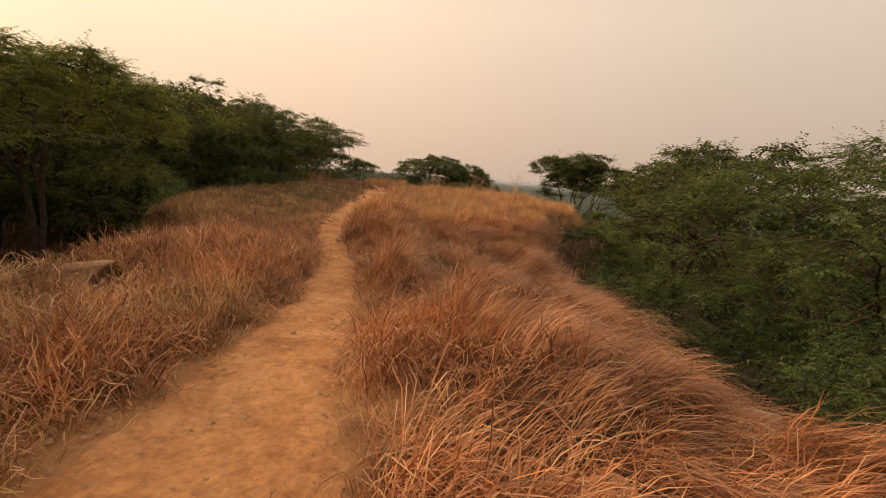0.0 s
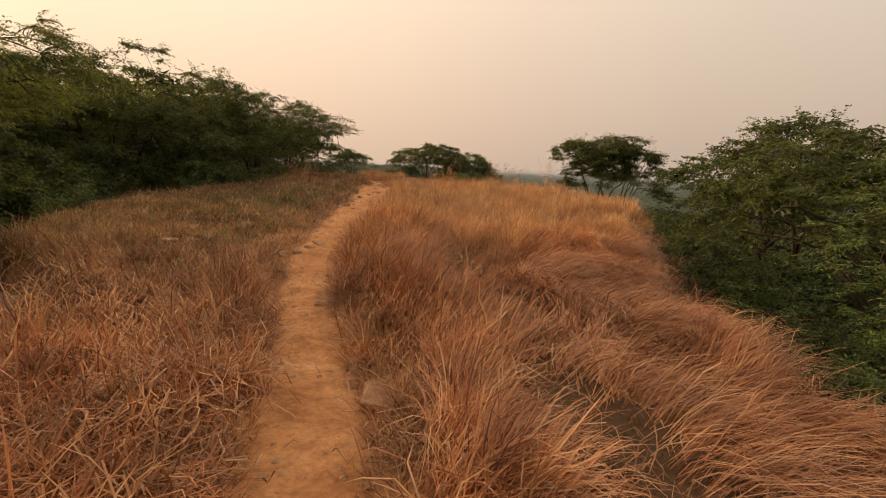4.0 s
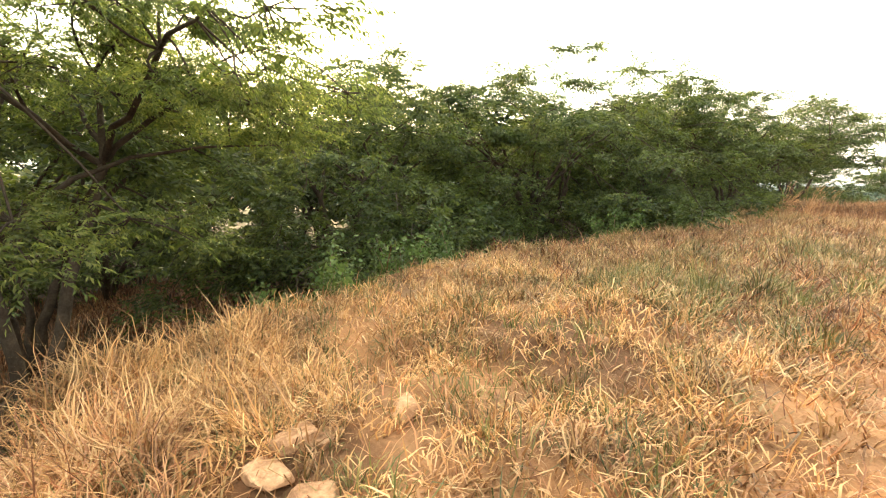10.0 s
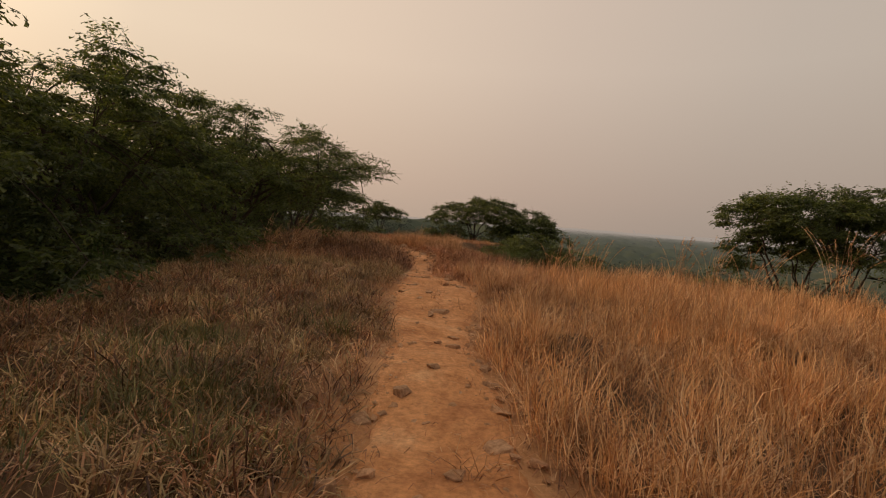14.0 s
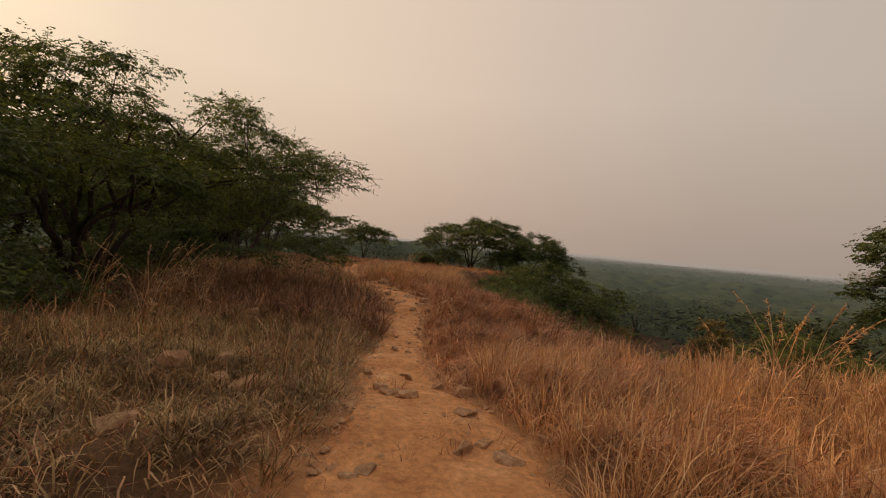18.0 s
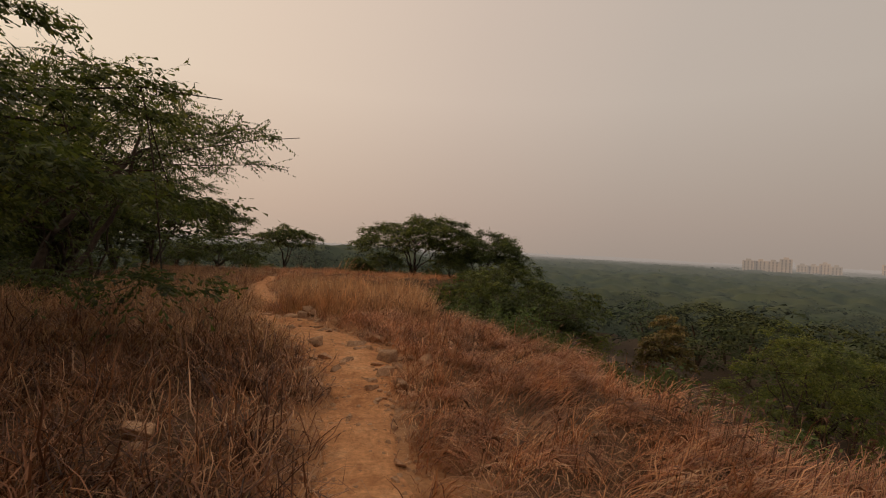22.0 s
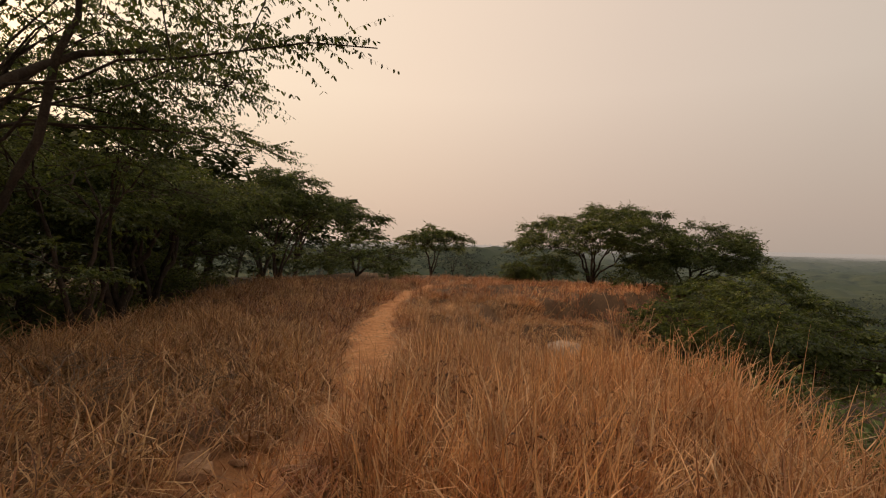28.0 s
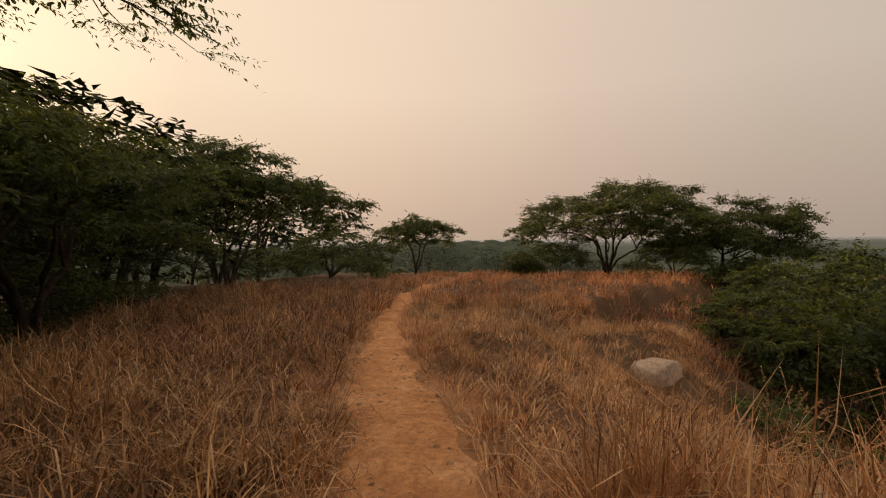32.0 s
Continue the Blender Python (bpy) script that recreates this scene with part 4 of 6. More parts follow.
            nodes_r.append(np.linspace(r0 * 0.4, r0 * 0.12, 7))
    for ctrl, end, r0 in bows:
        limb = bezier(root, np.array(ctrl), np.array(end), 14)
        limb[1:-1] += rng.normal(0, 0.035, (12, 3))
        bag = Bag()
        bag.tube(limb, np.linspace(r0, r0 * 0.35, 14), 8)
        bag.v = [v - root for v in bag.v]
        bag.make("trunk", M_BARK, tree)
        nodes_at.append(limb[6:])
        nodes_r.append(np.full(8, r0 * 0.4))
    for start, goal, line in extra:
        limb = bezier(root + np.array([0, 0, H * fork]), start, goal, 12)
        limb[1:-1] += rng.normal(0, 0.04, (10, 3))
        bag = Bag()
        bag.tube(limb, np.linspace(trunk_r * 0.5, 0.006, 12), 5)
        bag.v = [v - root for v in bag.v]
        bag.make("limb", M_BARK, tree)
        nodes_at.append(limb[4:])
        nodes_r.append(np.linspace(trunk_r * 0.3, 0.008, 8))
    nodes_at = np.concatenate(nodes_at)
    nodes_r = np.concatenate(nodes_r)
    # branches to the sprays, with twigs and leaves
    fine, leafy = Bag(), Bag()
    near_tree = leaf < 0.075
    for p in pads_at[:, :3]:
        i = ((nodes_at - p) ** 2).sum(-1).argmin()
        q = nodes_at[i]
        c = (p + q) / 2 + np.array([0, 0, 0.14 * np.linalg.norm(q - p)]) + rng.normal(0, 0.1, 3)
        r = min(nodes_r[i] * 0.7, 0.03)
        fine.tube(bezier(q, c, p, 5), np.linspace(r, 0.009, 5), 4)
    if not near_tree:
        d = unit(np.cross(pts - hub + 1e-4, np.array([0.1, 0.2, 1.0]))) * 0.009
        fine.add(np.stack([hub - d, hub + d, pts + d * 0.5, pts - d * 0.5], 1), rows_of(sprays, 4))
    for i in range(sprays if near_tree else 0):
        p, q = hub[i], pts[i]
        if np.linalg.norm(q - p) > 0.05:
            c = (p + q) / 2 + rng.normal(0, 0.05, 3)
            fine.tube(np.stack([p, c, q]), np.array([0.009, 0.007, 0.004]), 3)
    n = sprays * twigs
    base = np.repeat(pts, twigs, 0)
    way = unit(np.repeat(way_out, twigs, 0) + rng.normal(0, 0.7, (n, 3)) * np.array([1, 1, 0.42]) + np.array([0, 0, 0.08]))
    tl = twig_len * rng.uniform(0.5, 1.3, n)
    tip = base + way * tl[:, None]
    tip[:, 2] -= 0.12 * tl
    mid = base + way * (tl * 0.5)[:, None]
    mid[:, 2] -= 0.03 * tl
    side = unit(np.cross(way, np.array([0, 0, 1.0]))) * (0.0025 if near_tree else 0.0045)
    v = np.stack([base - side, base + side, mid + side * 0.7, tip, mid - side * 0.7], 1)
    if leaf < 0.125:
        b = np.arange(n) * 5 + leafy.n
        leafy.add(v, np.stack([b, b + 1, b + 2, b + 4], -1) - leafy.n)
        leafy.f.append(np.stack([b + 2, b + 3, b + 4], -1).ravel())
        leafy.c.append(np.full(n, 3))
    m = n * per
    t = np.tile(np.linspace(0.12, 1.0, per), n) + rng.normal(0, 0.03, m)
    b = np.repeat(base, per, 0)
    w = np.repeat(way, per, 0)
    L = np.repeat(tl, per)
    at_ = b + w * (t * L)[:, None]
    at_[:, 2] -= 0.12 * L * t * t
    flip = np.tile(np.where(np.arange(per) % 2, 1.0, -1.0), n)
    across = unit(np.cross(w, np.array([0, 0, 1.0]))) * flip[:, None]
    dirn = across * 0.75 + w * (0.35 if oblong else 0.55) + rng.normal(0, 0.55 if oblong else 0.34, (m, 3)) * np.array([1, 1, 0.7]) + np.array([0, 0, -droop])
    size = leaf * rng.uniform(0.6, 1.3, m)
    leafy.leaves(at_, dirn, size, size * slim * (1.5 if leaf >= 0.07 else 1.0) * rng.uniform(0.8, 1.25, m), rng, 0.15, oblong, leaf >= 0.07, 0.15 if oblong else 0.5)
    for bag in (fine, leafy):
        bag.v = [v - root for v in bag.v]
    tagged(fine.make("branchwork", M_BARK, tree), kind="stuff")
    leafy.make("crown", mat or M_LEAF, tree)
    return tree


def build_shrub(x, y, tall, R, label, seed, mat, leaf=0.06, n=900, name="shrub", group=""):
    """Thin stems from one root with leaves all the way up."""
    rng = np.random.default_rng(seed)
    z0 = ground_z(x, y) - 0.03
    root = np.array([x, y, z0])
    ob = empty_at(name, x, y, z0)
    tagged(ob, label, "shrub", group)
    stems, leafy = Bag(), Bag()
    k = max(6, int(9 * R))
    per = max(8, n // k)
    for _ in range(k):
        a, r = rng.uniform(0, 6.28), R * np.sqrt(rng.random())
        tip = np.array([np.sin(a) * r, np.cos(a) * r, tall * (1 - 0.5 * (r / R) ** 2) * rng.uniform(0.7, 1.1)])
        c = np.array([tip[0] * 0.35, tip[1] * 0.35, tip[2] * 0.6])
        line = bezier(np.array([tip[0] * 0.15, tip[1] * 0.15, 0]), c, tip, 6)
        stems.tube(line, np.linspace(0.012, 0.003, 6), 3)
        t = rng.uniform(0.2, 1.0, per)
        at_ = np.stack([np.interp(t, np.linspace(0, 1, 6), line[:, j]) for j in range(3)], -1) + rng.normal(0, 0.055 + 0.04 * R, (per, 3))
        dirn = rng.normal(0, 0.7, (per, 3)) + np.array([np.sin(a), np.cos(a), 0.15]) * 0.6
        size = leaf * rng.uniform(0.6, 1.4, per)
        leafy.leaves(at_, dirn, size, size * rng.uniform(0.42, 0.62, per), rng, 0.1)
    tagged(stems.make("stemwork", M_TWIG, ob), kind="stuff")
    leafy.make("foliage", mat, ob)
    return ob


T1 = "dark green flat-topped thorn tree with feathery leaves"
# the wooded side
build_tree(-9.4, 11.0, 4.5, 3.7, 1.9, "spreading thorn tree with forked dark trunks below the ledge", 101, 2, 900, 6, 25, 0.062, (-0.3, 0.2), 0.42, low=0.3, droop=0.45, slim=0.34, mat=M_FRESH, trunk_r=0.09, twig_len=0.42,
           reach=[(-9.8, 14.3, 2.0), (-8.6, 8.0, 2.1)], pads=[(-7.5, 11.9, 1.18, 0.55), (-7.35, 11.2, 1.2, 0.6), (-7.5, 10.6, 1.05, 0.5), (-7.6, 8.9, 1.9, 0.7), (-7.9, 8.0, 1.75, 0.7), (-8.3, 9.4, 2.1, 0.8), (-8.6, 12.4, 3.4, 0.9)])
build_tree(-14.4, 10.6, 4.6, 4.6, 3.0, T1, 116, 3, 560, 5, 13, 0.15, low=0.0)
build_tree(-15.5, 4.6, 5.6, 4.2, 2.6, T1, 102, 2, 330, 5, 11, 0.19)
build_tree(-14.6, 17.4, 5.5, 4.8, 3.4, T1, 103, 3, 620, 5, 16, 0.125, low=0.0)
build_tree(-12.6, 22.4, 5.7, 4.3, 3.6, T1 + " and many thin stems", 104, 6, 640, 5, 16, 0.12, low=0.0)
build_tree(-12.2, 27.6, 5.6, 4.2, 3.2, T1, 105, 5, 780, 5, 15, 0.12, low=0.0)
build_tree(-11.6, 33.6, 5.7, 4.4, 2.8, "dense dark thorn tree leaning out beside the path", 106, 5, 780, 5, 15, 0.112, (0.3, 0.3), low=0.0, reach=[(-6.4, 35.6, 3.6)])
TIP_A, TIP_B, TIP_C, TIP_D = (-9.65, 45.35, 3.3), (-10.5, 45.6, 4.9), (-10.8, 43.7, 2.9), (-10.4, 42.9, 3.3)
build_tree(-11.7, 40.0, 6.0, 3.2, 1.9, "near thorn tree with a dark leaning trunk and drooping sprays", 107, 1, 430, 3, 22, 0.068, (0.9, 1.2), 0.3, trunk_r=0.055, low=0.1, twig_len=0.62, droop=0.9, oblong=True,
           reach=[(-5.85, 37.96, 3.7), (-6.7, 41.3, 3.6), (-6.9, 39.0, 4.05), TIP_A, TIP_B, TIP_C, TIP_D], slim=0.42,
           bows=[((-10.2, 39.3, 3.0), (-10.2, 42.6, 4.3), 0.09), ((-10.3, 41.2, 1.4), (-10.25, 41.6, 4.7), 0.085)])
build_tree(-15.0, 41.8, 4.9, 3.4, 2.3, T1, 113, 4, 340, 5, 16, 0.095, low=0.1)
build_tree(-12.6, 43.8, 5.4, 2.5, 2.2, T1, 115, 3, 150, 4, 16, 0.08, trunk_r=0.05)
build_tree(-15.8, 47.6, 4.2, 3.4, 1.5, T1, 114, 4, 420, 5, 14, 0.12, low=0.3)
build_tree(-18.0, 45.0, 5.3, 4.2, 3.4, T1, 108, 4, 320, 5, 11, 0.18, low=0.0)
build_tree(-17.2, 50.2, 5.0, 4.2, 2.1, "broad thorn tree on many slender stems", 109, 5, 420, 5, 14, 0.14, low=0.2)
build_tree(-16.8, 57.0, 5.6, 4.4, 2.6, "rounded green thorn tree on thin forked stems", 110, 4, 540, 5, 12, 0.16, (-0.2, 0.4), 0.3, trunk_r=0.07, reach=[(-13.4, 59.6, 3.5)])
build_tree(-16.5, 66.0, 2.8, 4.6, 2.2, "low dark thorn thicket at the end of the ridge", 111, 4, 260, 4, 11, 0.21, low=0.0)
build_tree(-12.9, 72.0, 3.8, 3.0, 1.7, "small umbrella-shaped thorn tree on the skyline", 112, 3, 280, 4, 12, 0.18, (0, 0), 0.42, trunk_r=0.08)
for i, (bx, by, bt) in enumerate([(-20.5, 2.0, 4.6), (-21.0, 12.0, 4.2), (-19.5, 20.0, 5.2), (-18.0, 28.5, 5.2), (-17.5, 37.0, 5.0), (-22.0, 50.0, 4.6), (-24.0, 60.0, 4.2), (-28.0, 22.0, 5.0), (-30.0, 6.0, 4.4), (-21.0, -6.0, 4.4), (-15.0, -2.0, 4.8), (-27.0, 38.0, 5.0), (-30.0, -8.0, 4.4), (-35.0, 14.0, 4.6), (-25.5, -1.5, 3.6), (-24.5, 6.5, 4.2), (-36.0, 0.0, 4.0), (-26.0, 13.5, 4.2)]):
    build_tree(bx, by, bt, 4.8, 4.2, "thorn tree in the thicket behind the ridge", 130 + i, 3, *((150, 4, 12, 0.18) if by > 34 and bx > -25 else (140, 4, 8, 0.34)), low=0.0, group="thicket behind the ridge")
# low thorn thicket beneath them
UNDER_SOUTH = [(-12.2, 15.4, 1.2, 2.0), (-11.6, 19.2, 1.6, 2.2), (-11.0, 23.5, 1.5, 1.9), (-15.2, 24.6, 2.4, 2.8), (-9.8, 5.6, 0.9, 1.8), (-9.6, 1.4, 1.6, 2.2), (-11.0, -1.4, 2.2, 2.6), (-12.6, 7.2, -0.7, 1.4), (-14.8, 6.6, -0.9, 1.3), (-17.5, 15.0, 0.8, 2.2), (-19.0, 8.5, 0.6, 2.4), (-11.6, 17.2, 2.0, 2.1), (-13.6, 14.4, 1.5, 2.1), (-13.8, 19.6, 2.6, 2.4), (-13.2, 22.2, 2.6, 2.2), (-17.0, 1.0, 0.2, 2.2), (-13.5, 1.8, 0.2, 2.0), (-21.0, 9.5, 0.4, 2.4), (-22.5, 13.0, 0.4, 2.4), (-20.5, 5.0, 0.4, 2.4), (-25.0, 9.5, 0.4, 2.6), (-23.5, 2.5, 0.4, 2.4), (-28.0, 13.0, 0.6, 2.6)]
UNDER_NORTH = [(-11.2, 26.5, 1.8, 2.0), (-11.8, 30.2, 2.0, 2.2), (-12.6, 35.0, 2.2, 2.4), (-13.4, 38.4, 2.3, 2.4), (-16.6, 43.2, 1.6, 2.2), (-18.0, 47.0, 2.0, 2.4), (-18.6, 51.5, 2.0, 2.6), (-15.8, 31.0, 2.4, 2.8), (-21.0, 55.0, 2.0, 2.6), (-13.2, 40.6, 2.4, 1.8), (-14.4, 41.0, 3.2, 2.2)]
for i, (bx, by, bt, br) in enumerate(UNDER_SOUTH + UNDER_NORTH):
    build_tree(bx, by, bt, br, 1.9, "low tangled thorn bush under the trees", 160 + i, 5, 130, 4, *((13, 0.10) if bx > -14 and by > 36 else (10, 0.16)), fork=0.3, trunk_r=0.04, name="thorn_bush", group="thorn bushes", low=0.0, twig_len=0.55)

# the valley side
for i, (bx, by, bt, br) in enumerate([(5.9, 5.6, -0.3, 2.2), (5.6, 2.6, -0.5, 2.0), (5.9, 8.4, 0.1, 2.2), (5.4, 11.6, 0.5, 2.0), (6.4, 0.2, -0.8, 2.0), (6.2, 14.6, 0.8, 2.0)]):
    build_tree(bx, by, bt, br, 2.2, "leafy green thorn bush at the foot of the drop", 260 + i, 5, 150, 4, 13, 0.10, fork=0.3, trunk_r=0.04, name="thorn_bush", group="thorn bushes", low=0.0, twig_len=0.55, mat=M_BRIGHT)
build_tree(-1.9, 66.2, 4.9, 5.0, 2.9, "umbrella-shaped thorn tree with a layered open crown", 120, 6, 700, 5, 12, 0.15, (0.2, -0.2), 0.24, trunk_r=0.08, low=0.15, dome=0.5, reach=[(-6.6, 68.6, 1.2)])
build_tree(3.3, 65.6, 4.3, 4.3, 3.0, "umbrella-shaped thorn tree crowding its neighbour", 129, 5, 600, 5, 12, 0.15, (0.0, 0.0), 0.24, trunk_r=0.07, low=0.15, dome=0.5)
for i, (bx, by, bt, br) in enumerate([(-6.2, 68.6, 1.5, 1.7), (-4.2, 67.4, 2.3, 2.0), (0.8, 64.8, 2.2, 2.2), (5.4, 64.6, 2.4, 2.2), (2.9, 63.4, 1.4, 2.0)]):
    build_tree(bx, by, bt, br, 1.6, "low spreading thorn bush on the skyline", 270 + i, 4, 130, 4, 12, 0.15, fork=0.3, trunk_r=0.04, name="thorn_bush", group="thorn bushes", low=0.0)
build_tree(2.6, 55.8, 1.6, 5.2, 3.2, "dense low thorn tree crowding the bank", 121, 4, 640, 5, 12, 0.19, low=0.0)
build_tree(10.2, 35.2, 4.75, 3.4, 3.3, "umbrella-shaped thorn tree rising from the slope", 122, 3, 760, 5, 12, 0.15, low=0.0, dome=0.4)
build_tree(8.6, 9.4, 3.8, 4.9, 3.6, "leafy green thorn tree rising beside the drop", 123, 3, 800, 5, 18, 0.092, low=0.0, mat=M_BRIGHT)
build_tree(9.4, 14.6, 4.0, 5.0, 3.6, T1, 124, 3, 460, 5, 12, 0.165, low=0.0)
build_tree(11.2, 21.2, 4.6, 3.8, 3.0, T1, 125, 3, 360, 5, 12, 0.17, low=0.0)
build_tree(7.2, 3.6, 1.7, 4.4, 3.2, "leafy green thorn tree below the drop", 126, 3, 740, 5, 18, 0.092, low=0.0, mat=M_BRIGHT)
build_tree(13.0, 25.5, 2.6, 4.4, 3.2, T1, 127, 3, 240, 5, 11, 0.20, low=0.0)
build_tree(11.0, -2.5, 1.7, 4.2, 3.2, T1, 128, 3, 180, 5, 11, 0.20, low=0.0)
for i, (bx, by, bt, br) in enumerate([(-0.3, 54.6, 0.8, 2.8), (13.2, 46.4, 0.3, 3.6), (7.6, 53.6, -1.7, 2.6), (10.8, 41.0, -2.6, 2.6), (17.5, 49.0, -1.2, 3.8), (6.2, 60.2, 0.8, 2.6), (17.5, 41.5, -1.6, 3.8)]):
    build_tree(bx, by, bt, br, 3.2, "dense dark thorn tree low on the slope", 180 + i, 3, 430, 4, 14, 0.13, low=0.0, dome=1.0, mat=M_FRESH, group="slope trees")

# shrubs on the edges
GREEN = "leafy green shrub at the edge of the drop"
for i, (sx, sy, st, sr) in enumerate([(-7.8, 12.5, 1.3, 0.7), (-8.2, 13.8, 1.3, 0.8), (-8.7, 15.2, 1.4, 0.8), (-9.1, 16.6, 1.2, 0.7), (-9.1, 18.5, 1.2, 0.8), (-8.9, 21.0, 1.1, 0.8), (-9.3, 25.2, 1.2, 0.8)]):
    build_shrub(sx, sy, st, sr, GREEN, 200 + i, M_BRIGHT, 0.07, 1500, group="edge shrubs")
for i, (sx, sy, st, sr) in enumerate([(-7.6, 8.0, 0.7, 0.9), (-7.2, 6.0, 0.7, 0.9), (-8.6, 9.4, 0.6, 0.9), (-9.4, 8.2, 0.6, 1.0), (-10.2, 9.6, 0.5, 0.9), (-8.9, 6.8, 0.6, 0.9), (-10.6, 7.0, 0.6, 1.0), (-11.6, 9.0, 0.5, 0.9), (-8.2, 10.4, 0.5, 0.7)]):
    build_shrub(sx, sy, st, sr, "withering low scrub with browning leaves below the ledge", 240 + i, M_RUSTLEAF, 0.075, 2000, group="withering scrub")
build_shrub(-8.6, 11.3, 1.0, 0.5, "yellow-green broad-leaved shrub below the ledge", 215, M_BRIGHT, 0.11, 500)
for i, (sx, sy, st, sr) in enumerate([(-0.4, 43.5, 1.1, 0.9), (0.1, 42.4, 1.1, 0.9), (0.4, 41.2, 1.2, 0.9), (0.8, 40.1, 1.2, 0.9), (-0.8, 42.2, 1.0, 0.8), (-2.8, 46.6, 0.9, 0.8), (-0.3, 39.6, 1.1, 0.8), (-0.8, 40.9, 1.2, 0.8), (0.2, 38.2, 1.0, 0.8), (-2.42, 44.71, 1.99, 0.88), (-1.91, 44.03, 2.15, 0.93), (-0.97, 44.4, 3.00, 1.14), (-0.32, 44.08, 3.25, 1.15), (0.15, 43.56, 3.25, 1.15), (0.28, 42.73, 3.25, 1.15), (0.49, 42.17, 3.25, 1.15), (-1.23, 42.41, 2.45, 1.00), (-0.95, 41.65, 2.44, 1.00), (-0.57, 41.24, 2.56, 1.03), (-0.27, 40.85, 2.57, 1.03), (-1.04, 40.19, 1.90, 0.86), (-1.53, 41.07, 1.89, 0.86), (-2.2, 42.3, 1.3, 0.7), (-2.5, 43.5, 1.3, 0.7), (-1.7, 40.9, 1.3, 0.7), (0.5, 35.3, 1.3, 0.8), (0.1, 36.1, 1.15, 0.7), (-0.8, 43.0, 1.7, 0.9), (-0.3, 41.4, 2.0, 0.9), (-0.35, 39.4, 1.55, 0.8), (0.5, 34.1, 1.4, 0.7), (0.72, 33.1, 1.4, 0.7), (0.85, 34.4, 1.35, 0.8), (1.2, 33.4, 1.4, 0.8), (1.6, 32.2, 1.1, 0.8), (0.1, 36.6, 1.1, 0.8), (0.3, 33.9, 0.9, 0.6), (0.75, 32.9, 0.9, 0.6), (1.1, 31.8, 0.9, 0.6), (2.4, 36.4, 1.4, 1.0), (-1.5, 43.0, 0.9, 0.7), (-1.8, 44.2, 0.9, 0.8), (-1.1, 41.4, 0.9, 0.7), (-1.7, 45.4, 1.0, 0.8), (-0.9, 44.6, 1.1, 0.9), (1.6, 37.2, 1.3, 0.9), (1.9, 38.2, 1.3, 0.9), (1.3, 36.4, 1.0, 0.8), (0.7, 44.2, 1.5, 1.0), (1.4, 43.2, 1.7, 1.1), (1.9, 42.0, 1.7, 1.1), (-2.6, 49.6, 0.9, 0.8), (-2.4, 50.8, 0.9, 0.8), (-3.0, 48.4, 0.8, 0.7), (1.2, 44.6, 2.4, 1.1), (2.3, 45.6, 2.8, 1.2), (0.2, 46.2, 2.2, 1.0), (3.4, 44.8, 2.6, 1.2)]):
    build_shrub(sx, sy, st, sr, "bright green leafy shrub on the slope", 220 + i, M_BRIGHT, 0.075, 2300, group="slope shrubs")

build_tree(24.6, 74.0, -2.7, 3.6, 5.6, "round browning bush tree on the valley floor", 195, 3, 420, 4, 10, 0.3, low=0.0, mat=M_RUSTLEAF, dome=1.1, group="")
# ---------------- valley woods ----------------
def crowns(x, y, wide=8.0, tall=4.6):
    """Height of a closed canopy: a dome for each tree of a jittered grid."""
    gx, gy = np.floor(x / wide), np.floor(y / wide)
    best = np.zeros_like(x)
    for dx in (-1, 0, 1):
        for dy in (-1, 0, 1):
            px, py = gx + dx, gy + dy
            ax, ay = (px + 0.15 + 0.7 * hash2(px, py, 91)) * wide, (py + 0.15 + 0.7 * hash2(px, py, 92)) * wide
            h = tall * (0.55 + 0.45 * hash2(px, py, 93))
            r = wide * (0.55 + 0.3 * hash2(px, py, 94))
            best = np.maximum(best, h * np.sqrt(np.clip(1 - ((x - ax) ** 2 + (y - ay) ** 2) / r ** 2, 0, 1)))
    return best


def in_glade(x, y):
    """The open strip of the valley floor between the bank and the browning bush tree."""
    t = min(max(((x - 6) * 18 + (y - 44) * 29) / 1165, 0), 1)
    return math.hypot(x - 6 - 18 * t, y - 44 - 29 * t) < 4.8 or math.hypot(x - 19, y - 56) < 6.5 or math.hypot(x - 25, y - 69) < 8.0


